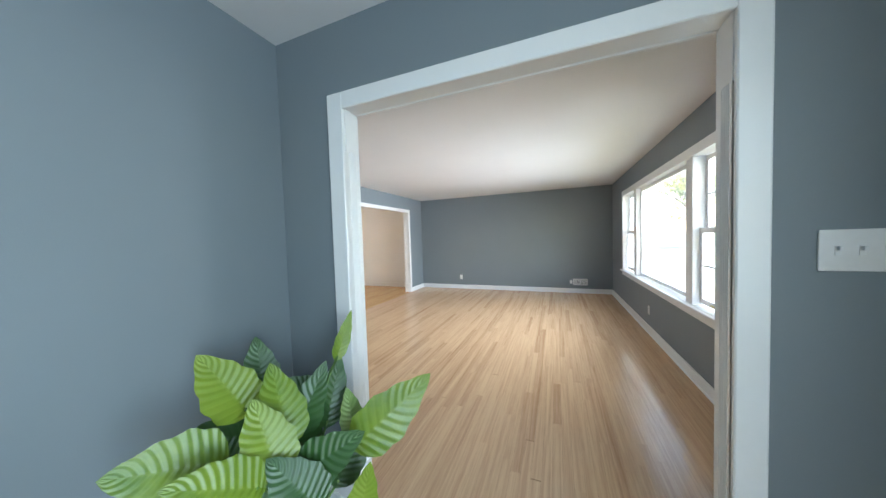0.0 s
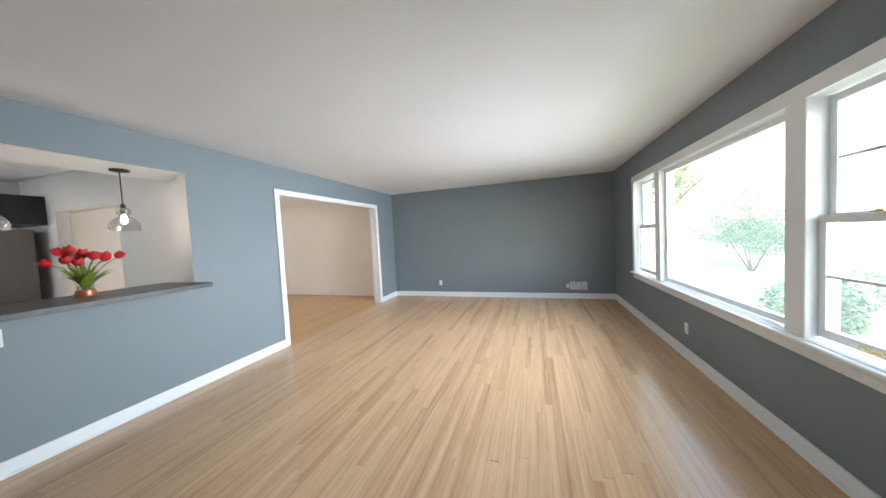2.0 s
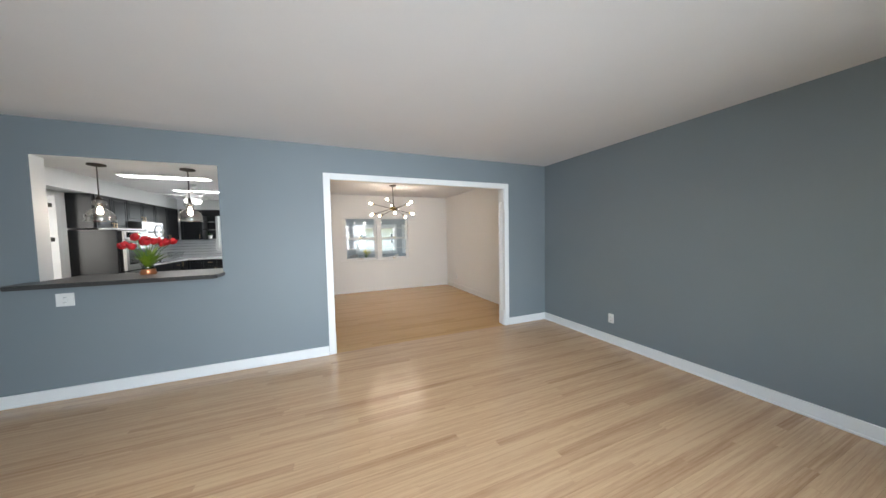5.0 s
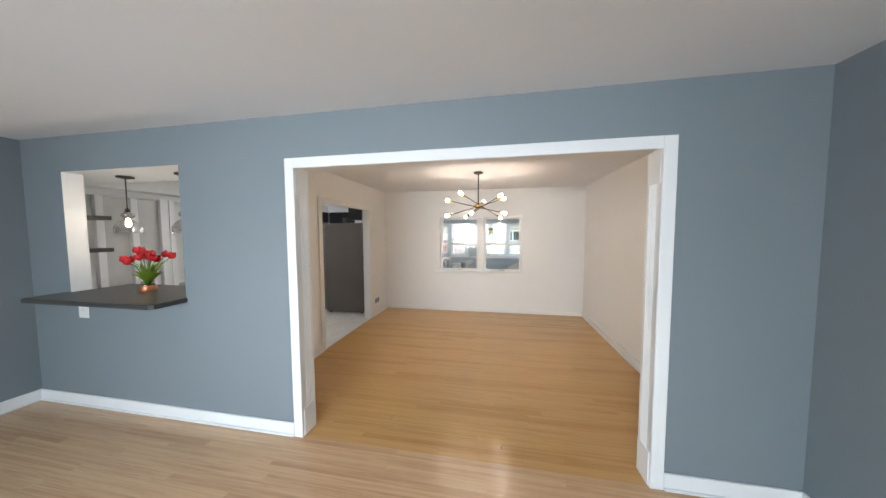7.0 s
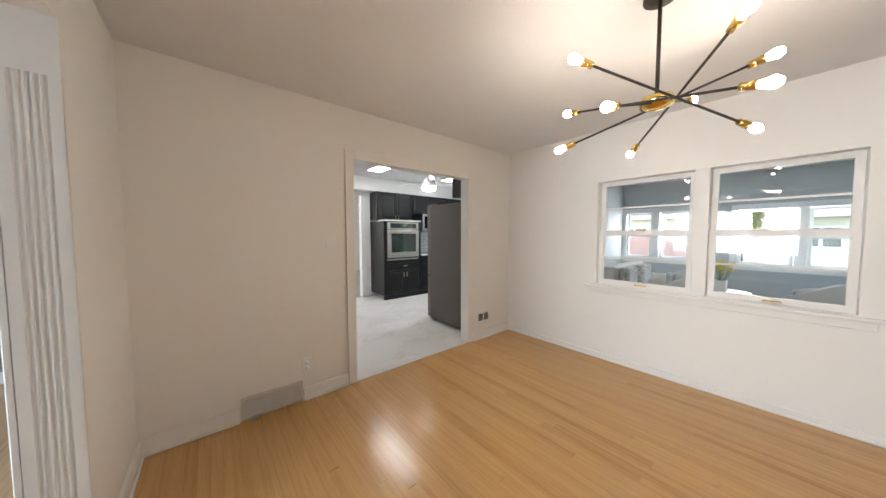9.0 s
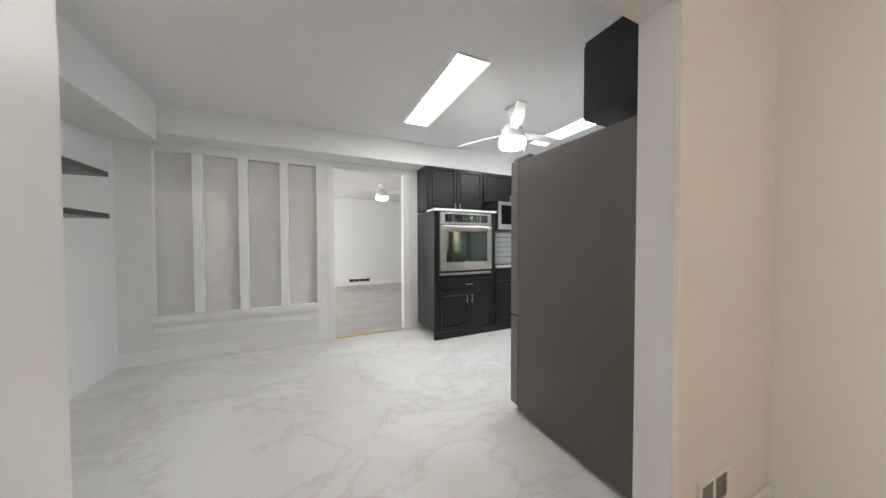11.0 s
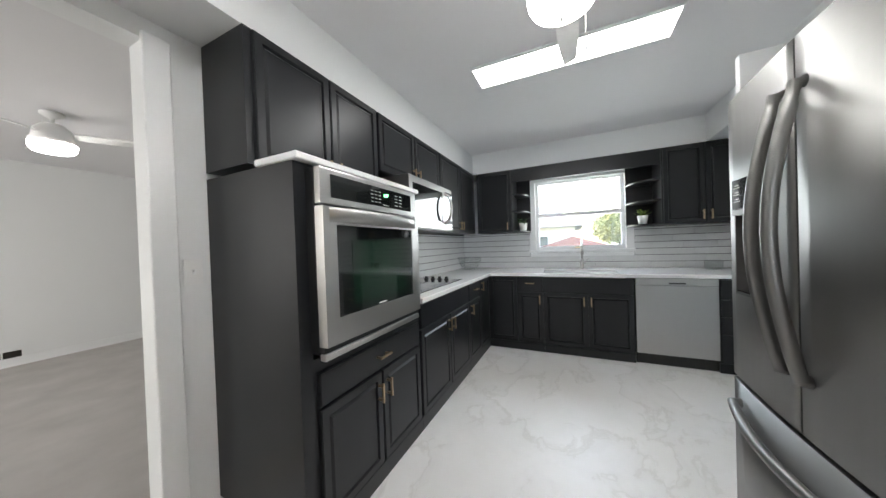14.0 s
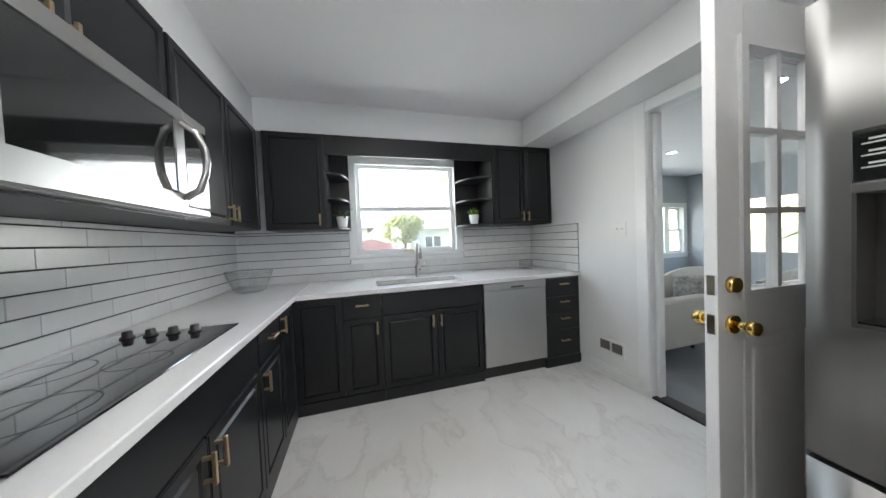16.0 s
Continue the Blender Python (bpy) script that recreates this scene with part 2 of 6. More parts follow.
def leaf_skin(name, base, sunny, rib):
    """A ribbed leaf: pale midrib and side veins, each leaf its own green."""
    m = material(name, base, 0.38, tint=sunny, scale=9, bump_scale=60)
    n, l = m.node_tree.nodes, m.node_tree.links
    p = n["Principled BSDF"]
    skin = p.inputs["Base Color"].links[0].from_socket
    uv = n.new("ShaderNodeTexCoord")
    xy = n.new("ShaderNodeSeparateXYZ")
    l.new(uv.outputs["UV"], xy.inputs[0])

    def calc(op, a, b=0.0, c=0.0):
        q = n.new("ShaderNodeMath")
        q.operation = op
        for k, v in enumerate((a, b, c)):
            if isinstance(v, (int, float)):
                q.inputs[k].default_value = v
            else:
                l.new(v, q.inputs[k])
        return q.outputs[0]

    side = calc("ABSOLUTE", xy.outputs[0])
    wave = calc("SINE", calc("MULTIPLY", calc("MULTIPLY_ADD", side, -0.22, xy.outputs[1]), 66.0))
    veins = calc("SMOOTH_MAX", calc("MULTIPLY_ADD", wave, 2.0, -1.3), calc("MULTIPLY_ADD", side, -14.0, 1.0), 0.2)
    veins = calc("MINIMUM", calc("MAXIMUM", veins, 0.0), 0.16)
    info = n.new("ShaderNodeObjectInfo")
    own = n.new("ShaderNodeMix")
    own.data_type = "RGBA"
    own.inputs[7].default_value = (*sunny, 1)
    l.new(calc("MULTIPLY", info.outputs["Random"], 0.7), own.inputs[0])
    l.new(skin, own.inputs[6])
    mix = n.new("ShaderNodeMix")
    mix.data_type = "RGBA"
    mix.inputs[7].default_value = (*rib, 1)
    l.new(veins, mix.inputs[0])
    l.new(own.outputs[2], mix.inputs[6])
    l.new(mix.outputs[2], p.inputs["Base Color"])
    b = n.new("ShaderNodeBump")
    b.inputs["Strength"].default_value = 0.22
    b.inputs["Distance"].default_value = 0.003
    l.new(wave, b.inputs["Height"])
    l.new(b.outputs[0], p.inputs["Normal"])
    return m


M_LEAF = leaf_skin("leaf_green", (0.06, 0.15, 0.012), (0.20, 0.28, 0.02), (0.27, 0.36, 0.06))
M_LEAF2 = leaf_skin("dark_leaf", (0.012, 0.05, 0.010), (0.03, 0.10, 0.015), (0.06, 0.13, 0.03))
M_LEAF3 = leaf_skin("pale_leaf", (0.10, 0.19, 0.05), (0.17, 0.27, 0.08), (0.26, 0.34, 0.14))
M_STEM = material("green_stem", (0.10, 0.20, 0.04), 0.5)
M_TULIP = material("red_petal", (0.62, 0.012, 0.022), 0.5, tint=(0.40, 0.005, 0.01), scale=20)
M_COPPER = material("copper_band", (0.55, 0.22, 0.10), 0.3, 0.6, scale=12)
M_POT = material("white_ceramic", (0.80, 0.80, 0.79), 0.3)
M_SOIL = material("soil", (0.04, 0.028, 0.018), 0.9, bump=1.0, bump_scale=60)
M_SUNWALL = material("sunroom_grey_paint", (0.50, 0.53, 0.55), 0.6, scale=1, bump=0.1, bump_scale=200)
M_SUNFLOOR = material("sunroom_grey_carpet", (0.22, 0.23, 0.25), 0.9, scale=4, bump=0.8, bump_scale=250)
M_LAWN = material("lawn", (0.15, 0.18, 0.09), 0.9, tint=(0.25, 0.23, 0.13), scale=0.6, bump=1.0, bump_scale=30)
M_ROAD = material("asphalt", (0.11, 0.11, 0.11), 0.9, bump=0.6, bump_scale=40)
M_CONC = material("concrete", (0.45, 0.44, 0.42), 0.9, bump=0.4, bump_scale=30)
M_SIDING = material("pale_siding", (0.62, 0.60, 0.55), 0.7, scale=2)
M_BRICK = material("red_brick", (0.36, 0.12, 0.08), 0.8, scale=5)
M_ROOF = material("grey_shingle", (0.16, 0.155, 0.15), 0.9, scale=6, bump=0.7, bump_scale=20)
M_BARK = material("bark", (0.10, 0.075, 0.055), 0.9, scale=6, bump=1.0, bump_scale=20)
M_CROWN = material("autumn_foliage", (0.30, 0.26, 0.05), 0.7, tint=(0.10, 0.15, 0.03), scale=0.8, bump=0.5)
M_EVERGREEN = material("evergreen_foliage", (0.035, 0.085, 0.035), 0.7, tint=(0.07, 0.13, 0.05), scale=2, bump=0.5)
M_FABRIC = material("pale_fabric", (0.66, 0.64, 0.60), 0.9, scale=6, bump=0.6, bump_scale=200)
M_PATTERN = material("patterned_fabric", (0.70, 0.70, 0.68), 0.9, tint=(0.16, 0.17, 0.18), scale=22, bump=0.4, bump_scale=200)
M_YELLOW = material("yellow_petal", (0.75, 0.55, 0.03), 0.6)
M_GREEN_LED = emitter("green_digits", (0.1, 1.0, 0.2), 2.5)
M_MARK = material("pale_print", (0.6, 0.6, 0.58), 0.5)


# ---- builders ----
def bm_new():
    return bmesh.new()


def box(bm, x0, x1, y0, y1, z0, z1, bev=0.0, seg=1):
    lo = Vector((min(x0, x1), min(y0, y1), min(z0, z1)))
    hi = Vector((max(x0, x1), max(y0, y1), max(z0, z1)))
    g = bmesh.ops.create_cube(bm, size=1.0)
    for v in g["verts"]:
        v.co = Vector([lo[i] + (v.co[i] + 0.5) * (hi[i] - lo[i]) for i in range(3)])
    if bev:
        es = list({e for v in g["verts"] for e in v.link_edges})
        bmesh.ops.bevel(bm, geom=es, offset=bev, segments=seg, affect="EDGES", profile=0.7)
    return bm


def rod(bm, a, b, r, r2=None, seg=10, caps=True):
    """A round bar from a to b."""
    a, b = Vector(a), Vector(b)
    d = b - a
    m = Matrix.Translation((a + b) / 2) @ d.to_track_quat("Z", "Y").to_matrix().to_4x4()
    g = bmesh.ops.create_cone(bm, cap_ends=caps, segments=seg, radius1=r, radius2=r if r2 is None else r2, depth=d.length, matrix=m)
    for f in {f for v in g["verts"] for f in v.link_faces}:
        f.smooth = len(f.verts) == 4
    return bm


def path_rod(bm, pts, r, seg=8):
    """A bent round bar through pts, swept in one skin."""
    pts = [Vector(p) for p in pts]
    rings = []
    up = Vector((0.123, 0.456, 0.881)).normalized()
    for i, p in enumerate(pts):
        d = (pts[min(i + 1, len(pts) - 1)] - pts[max(i - 1, 0)]).normalized()
        s = d.cross(up).normalized()
        u = s.cross(d)
        rings.append([bm.verts.new(p + r * (math.cos(k * math.tau / seg) * s + math.sin(k * math.tau / seg) * u)) for k in range(seg)])
    for a, b in zip(rings, rings[1:]):
        for k in range(seg):
            bm.faces.new((a[k], a[(k + 1) % seg], b[(k + 1) % seg], b[k])).smooth = True
    bm.faces.new(rings[0][::-1])
    bm.faces.new(rings[-1])
    return bm


def lathe(bm, profile, seg=20, at=(0, 0, 0), caps=True):
    """Turned shape from (radius, height) pairs."""
    rings = []
    for r, z in profile:
        rings.append([bm.verts.new((at[0] + r * math.cos(k * math.tau / seg), at[1] + r * math.sin(k * math.tau / seg), at[2] + z)) for k in range(seg)])
    for a, b in zip(rings, rings[1:]):
        for k in range(seg):
            bm.faces.new((a[k], a[(k + 1) % seg], b[(k + 1) % seg], b[k])).smooth = True
    if caps and profile[0][0] > 1e-4:
        bm.faces.new(rings[0][::-1])
    if caps and profile[-1][0] > 1e-4:
        bm.faces.new(rings[-1])
    return bm


def mesh_of(name, bm, mats):
    bmesh.ops.recalc_face_normals(bm, faces=bm.faces)
    me = bpy.data.meshes.new(name)
    bm.to_mesh(me)
    bm.free()
    for m in mats if isinstance(mats, (list, tuple)) else [mats]:
        me.materials.append(m)
    return me


def part(name, bm, mat, parent, label=""):
    ob = new(name, mesh_of(name, bm, mat))
    ob.parent = parent
    return tagged(ob, label) if label else ob


def solo(name, bm, mat, label, category, kind="", group="", m=None):
    """A thing that is one mesh."""
    ob = new(name, mesh_of(name, bm, mat))
    if m is not None:
        ob.matrix_world = m
    return tagged(ob, label, category, group, kind)


def thing(name, m, label, category, group="", kind=""):
    ob = new(name)
    ob.empty_display_size = 0.1
    ob.matrix_world = m
    return tagged(ob, label, category, group, kind)


def slab(name, x0, x1, y0, y1, z0, z1, mat, label, category):
    return solo(name, box(bm_new(), x0, x1, y0, y1, z0, z1), mat, label, category, "structure")


def wall(name, x0, x1, y0, y1, z0, z1, mats, label, holes=()):
    """A wall with thickness. holes: (from, to, bottom, top) along its longer side.
    mats: paint of the faces towards +x, -x, +y, -y, and of the reveals and ends."""
    along = "x" if x1 - x0 > y1 - y0 else "y"
    a0, a1 = (x0, x1) if along == "x" else (y0, y1)
    us = sorted({a0, a1, *[h[0] for h in holes], *[h[1] for h in holes]})
    zs = sorted({z0, z1, *[h[2] for h in holes], *[h[3] for h in holes]})
    us = [u for u in us if a0 <= u <= a1]
    bm = bm_new()
    nu, nz = len(us) - 1, len(zs) - 1
    solid = [[not any(h[0] < (us[i] + us[i + 1]) / 2 < h[1] and h[2] < (zs[j] + zs[j + 1]) / 2 < h[3] for h in holes) for j in range(nz)] for i in range(nu)]
    b0, b1 = (y0, y1) if along == "x" else (x0, x1)
    cache = {}

    def vert(i, j, b):
        key = (i, j, b)
        if key not in cache:
            u, z = us[i], zs[j]
            cache[key] = bm.verts.new((u, b, z) if along == "x" else (b, u, z))
        return cache[key]

    for i in range(nu):
        for j in range(nz):
            if not solid[i][j]:
                continue
            bm.faces.new([vert(i, j, b0), vert(i + 1, j, b0), vert(i + 1, j + 1, b0), vert(i, j + 1, b0)])
            bm.faces.new([vert(i, j, b1), vert(i, j + 1, b1), vert(i + 1, j + 1, b1), vert(i + 1, j, b1)])
            for di, dj, p, q in ((-1, 0, (i, j), (i, j + 1)), (1, 0, (i + 1, j), (i + 1, j + 1)), (0, -1, (i, j), (i + 1, j)), (0, 1, (i, j + 1), (i + 1, j + 1))):
                a, c = i + di, j + dj
                if not (0 <= a < nu and 0 <= c < nz and solid[a][c]):
                    bm.faces.new([vert(*p, b0), vert(*q, b0), vert(*q, b1), vert(*p, b1)])
    bmesh.ops.recalc_face_normals(bm, faces=bm.faces)
    for f in bm.faces:
        n = f.normal
        side = n.y if along == "x" else n.x
        if abs(side) > 0.5:
            k = (0 if side > 0 else 1) if along == "y" else (2 if side > 0 else 3)
        else:
            k = 4
        f.material_index = k
    me = bpy.data.meshes.new(name)
    bm.to_mesh(me)
    bm.free()
    for m in mats:
        me.materials.append(m)
    return tagged(new(name, me), label, "wall", "", "structure")


# ---- the large structure ----
HD = 2.42     # dining ceiling
H = 2.455      # living, dining and entry ceiling
HK = 2.50     # kitchen ceiling
KS = -4.16    # kitchen south wall
KW = -6.80    # kitchen window wall
KN = -1.00    # kitchen wall by the back door
B, C, W, T = M_BLUE, M_CREAM, M_WHITE, M_TRIM

wall("wall_living_north", -0.318, 4.722, 3.105, 3.265, 0, H, (B, B, B, B, B), "blue-grey painted living room end wall")
wall("wall_living_west_front", -0.318, -0.178, -4.28, -0.905, 0, 2.6, (B, W, B, B, W), "blue-grey wall with a white-lined kitchen pass-through", holes=((-2.455, -1.16, 1.02, 2.147),))
wall("wall_living_west_dining", -0.318, -0.178, -0.905, 3.105, 0, 2.6, (B, C, C, C, C), "blue-grey wall with a wide cased opening to the dining room", holes=((-0.105, 2.325, 0, 2.075),))
wall("wall_living_east", 4.56, 4.722, -2.94, 3.105, 0, H, (M_SIDING, B, B, B, T), "blue-grey wall with a broad three-part window", holes=((-1.51, 1.94, 0.70, 2.05),))
wall("wall_living_south", -0.178, 4.722, -3.02, -2.94, 0, H, (B, B, B, B, T), "blue-grey wall with a cased opening to the entry", holes=((2.435, 3.905, 0, 2.03),))
wall("wall_entry_west", 1.85, 2.0, -6.15, -3.02, 0, H, (B, W, B, B, B), "blue-grey painted entry wall")
wall("wall_entry_south", 2.0, 4.722, -6.3, -6.15, 0, H, (B, B, B, B, B), "plain blue-grey entry wall")
wall("wall_entry_east", 4.572, 4.722, -6.15, -3.02, 0, H, (M_SIDING, B, B, B, T), "plain blue-grey entry wall", holes=((-5.4, -4.4, 0.62, 2.3),))
wall("wall_dining_south", -3.90, -0.318, -1.03, -0.905, 0, 2.6, (C, C, C, W, T), "warm white dining wall with a doorway to the kitchen", holes=((-3.105, -1.675, 0, 2.0),))
wall("wall_dining_west", -4.02, -3.90, -1.03, 3.12, 0, 2.6, (C, M_SUNWALL, C, W, T), "warm white wall with a pair of sash windows", holes=((0.26, 1.035, 0.80, 1.88), (1.13, 1.86, 0.80, 1.88)))
wall("wall_dining_north", -3.90, -0.318, 2.985, 3.12, 0, H, (C, C, C, C, C), "plain warm white dining wall")
wall("wall_kitchen_west", -6.95, KW, -4.28, -0.88, 0, 2.6, (W, M_SIDING, W, W, T), "white kitchen wall with a sash window over the sink", holes=((-3.07, -1.99, 1.14, 2.10),))
wall("wall_kitchen_north", KW, -4.02, KN, -0.88, 0, 2.6, (W, W, M_SUNWALL, W, T), "white kitchen wall with a doorway to the sunroom", holes=((-5.31, -4.42, 0, 2.13),))
wall("wall_kitchen_south", KW, -0.318, -4.28, KS, 0, 2.6, (W, W, W, W, T), "white wall with a tall opening and glazed panels", holes=((-3.185, -2.245, 0, 2.14), (-2.09, -0.595, 0.47, 2.14)))

slab("floor_living", -0.178, 4.56, -3.02, 3.105, -0.12, -0.022, M_JOINT, "subfloor under oak strip floor of the living room", "floor")
slab("floor_dining", -3.90, -0.178, -0.905, 2.985, -0.12, -0.022, M_JOINT, "subfloor under oak strip floor of the dining room", "floor")
slab("floor_entry", 2.0, 4.572, -6.15, -3.02, -0.12, 0.0, M_OAK, "oak strip floor of the entry", "floor")
slab("floor_kitchen", KW, -0.318, KS, KN, -0.12, 0.0, M_MARBLE, "glossy white marble-look kitchen floor", "floor")
slab("floor_kitchen_threshold", -3.105, -1.675, -1.03, -0.905, -0.02, 0.004, M_MARBLE, "marble-look floor strip in the dining doorway", "floor")
slab("floor_family", -6.87, 1.85, -8.65, -4.28, -0.12, 0.005, M_CARPET, "mottled grey carpet of the family room", "floor")
slab("floor_family_threshold", -3.185, -2.245, -4.28, KS, -0.1, 0.006, M_CARPET, "grey carpet in the opening to the family room", "floor")
slab("trim_carpet_edge", -3.185, -2.245, KS - 0.012, KS + 0.012, 0.0, 0.012, M_BRASS, "thin brass strip where carpet meets the hard floor", "threshold")
slab("floor_sunroom", -8.4, -4.02, -0.88, 4.2, -0.12, -0.03, M_SUNFLOOR, "dark grey sunroom carpet", "floor")

slab("ceiling_living", -0.318, 4.722, -6.3, 3.265, H, H + 0.12, M_CEIL, "flat white painted ceiling", "ceiling")
slab("ceiling_dining", -4.02, -0.318, -0.905, 3.12, HD, HD + 0.12, M_CEIL, "flat white painted dining ceiling", "ceiling")
slab("ceiling_kitchen", -6.95, -0.318, -4.28, -1.03, HK, HK + 0.12, M_CEIL, "flat white painted kitchen ceiling", "ceiling")
slab("ceiling_kitchen_bay", -6.95, -4.02, -1.03, -0.88, HK, HK + 0.12, M_CEIL, "flat white painted kitchen ceiling by the back door", "ceiling")
slab("ceiling_family", -7.0, 2.1, -9.05, -4.28, H, H + 0.12, M_CEIL, "flat white family room ceiling", "ceiling")
slab("ceiling_sunroom", -8.5, -4.02, -0.88, 4.3, H, H + 0.12, M_CEIL, "white sunroom ceiling", "ceiling")

wall("wall_family_south", -7.0, 2.1, -9.05, -8.65, 0, H, (W, W, W, W, W), "plain white family room wall")
wall("wall_family_west", -7.02, -6.87, -8.65, -4.28, 0, H, (W, W, W, W, W), "plain white family room wall")
wall("wall_family_east", 1.85, 2.0, -8.65, -6.15, 0, H, (W, W, W, W, T), "plain white family room wall", holes=((-7.4, -6.3, 0.8, 2.1),))
wall("wall_family_north", -0.318, 2.0, -4.40, -4.28, 0, H, (W, W, W, W, W), "plain white family room wall")
wall("wall_family_entry", 1.78, 1.85, -6.15, -4.40, 0, H, (W, W, W, W, W), "plain white family room wall")

wall("wall_sunroom_west", -8.4, -8.25, -0.88, 4.2, 0, H, (M_SUNWALL, M_SIDING, M_SUNWALL, M_SUNWALL, T), "grey sunroom wall with a band of windows", holes=((-0.80, 0.32, 0.80, 1.80), (1.02, 2.48, 0.77, 1.77), (2.9, 3.9, 0.77, 1.77)))
wall("wall_sunroom_north", -8.25, -4.02, 4.05, 4.2, 0, H, (M_SUNWALL, M_SUNWALL, M_SUNWALL, M_SUNWALL, T), "grey sunroom wall with windows", holes=((-7.8, -6.3, 0.80, 1.80),))
wall("wall_sunroom_east", -4.02, -3.90, 3.12, 4.2, 0, H, (M_SUNWALL,) * 5, "grey sunroom wall end")
wall("wall_sunroom_south", -8.4, -6.95, -1.03, -0.88, 0, H, (M_SIDING, M_SIDING, M_SUNWALL, M_SIDING, T), "grey sunroom wall end")

# soffits round the kitchen
SOF = 2.225
SF = -3.845
slab("trim_soffit_south", KW, -0.318, KS, SF, SOF, HK, M_WHITE, "white boxed soffit above the wall cabinets", "soffit")
slab("trim_soffit_west", KW, -6.42, SF, KN, SOF, HK, M_WHITE, "white boxed soffit above the sink wall cabinets", "soffit")
slab("trim_soffit_north", -6.42, -4.02, -1.33, KN, SOF, HK, M_WHITE, "white boxed soffit over the back door", "soffit")
slab("trim_soffit_bar", -0.75, -0.318, SF, -1.03, 2.15, HK, M_WHITE, "white boxed soffit above the serving counter", "soffit")


# ---- trim ----
def trim(name, x0, x1, y0, y1, z0, z1, label="white painted wood trim", bev=0.004, mat=None):
    return solo(name, box(bm_new(), x0, x1, y0, y1, z0, z1, bev), mat or M_TRIM, label, "trim", "structure")


def base_x(name, x0, x1, y, n, h=0.105, mat=None):
    """Baseboard with a shoe along x; n: which way the wall faces."""
    bm = bm_new()
    box(bm, x0, x1, y, y + n * 0.016, 0, h, 0.004)
    box(bm, x0, x1, y + n * 0.017, y + n * 0.03, 0, 0.018, 0.004)
    return solo(name, bm, mat or M_TRIM, "white painted wooden baseboard with shoe moulding", "baseboard", "structure")


def base_y(name, y0, y1, x, n, h=0.105, mat=None):
    bm = bm_new()
    box(bm, x, x + n * 0.016, y0, y1, 0, h, 0.004)
    box(bm, x + n * 0.017, x + n * 0.03, y0, y1, 0, 0.018, 0.004)
    return solo(name, bm, mat or M_TRIM, "white painted wooden baseboard with shoe moulding", "baseboard", "structure")


base_x("baseboard_living_north", -0.178, 4.56, 3.105, -1)
base_y("baseboard_living_west", -2.94, -0.172, -0.178, 1)
base_y("baseboard_living_corner", 2.392, 3.105, -0.178, 1)
base_y("baseboard_living_east", -2.94, 3.105, 4.56, -1)
base_x("baseboard_living_south", -0.178, 2.36, -2.94, 1)
base_x("baseboard_entry_north", 2.0, 2.36, -3.02, -1)
base_x("baseboard_entry_right", 3.98, 4.572, -3.02, -1)
base_y("baseboard_entry_west", -6.15, -3.02, 2.0, 1)
base_x("baseboard_dining_near", -0.82, -0.318, -0.905, 1, mat=M_CREAM)
base_x("baseboard_dining_mid", -1.603, -1.235, -0.905, 1, mat=M_CREAM)
base_x("baseboard_dining_far", -3.90, -3.18, -0.905, 1, mat=M_CREAM)
base_y("baseboard_dining_west", -0.905, 2.985, -3.90, 1, 0.06, mat=M_CREAM)
base_x("baseboard_dining_north", -3.90, -0.318, 2.985, -1, mat=M_CREAM)
base_y("baseboard_dining_east", -0.905, -0.11, -0.318, -1, mat=M_CREAM)
base_x("baseboard_kitchen_north", -6.0, -5.40, KN, -1)
base_x("baseboard_kitchen_glazed", -2.085, -0.318, KS, 1, 0.13)
base_x("baseboard_family_south", -6.87, 1.85, -8.65, 1)


def fluted(name, m, w, h, label="white casing with carved flutes"):
    """A jamb lining w wide and h high with five carved flutes, face at y = 0 towards -y."""
    bm = bm_new()
    n = 5
    prof = [(0, -0.012)]
    band = w * 0.62
    a = (w - band) / 2
    for i in range(n):
        c = a + band * (i + 0.5) / n
        r = band / n * 0.38
        for k in range(7):
            th = math.pi * k / 6
            prof.append((c - r * math.cos(th), -0.012 + 0.75 * r * math.sin(th)))
    prof.append((w, -0.012))
    z0, z1 = 0.22, h - 0.2
    lo = [bm.verts.new((x, y, z0)) for x, y in prof]
    hi = [bm.verts.new((x, y, z1)) for x, y in prof]
    for i in range(len(prof) - 1):
        bm.faces.new((lo[i], lo[i + 1], hi[i + 1], hi[i]))
    box(bm, 0, w, -0.012, 0, z1, h)
    box(bm, 0, w, -0.016, 0, 0.0, z0, 0.003)
    return solo(name, bm, M_TRIM, label, "trim", "structure", m=m)


# wide opening between living and dining room
trim("trim_opening_near", -0.178, -0.156, -0.17, -0.095, 0, 2.14)
trim("trim_opening_far", -0.178, -0.156, 2.315, 2.39, 0, 2.14)
trim("trim_opening_head", -0.178, -0.155, -0.095, 2.315, 2.065, 2.1405)
fluted("trim_opening_jamb_near", pose(-0.178, -0.105, 0, 0, 0, 180), 0.14, 2.075)
fluted("trim_opening_jamb_far", pose(-0.318, 2.325, 0), 0.14, 2.075)
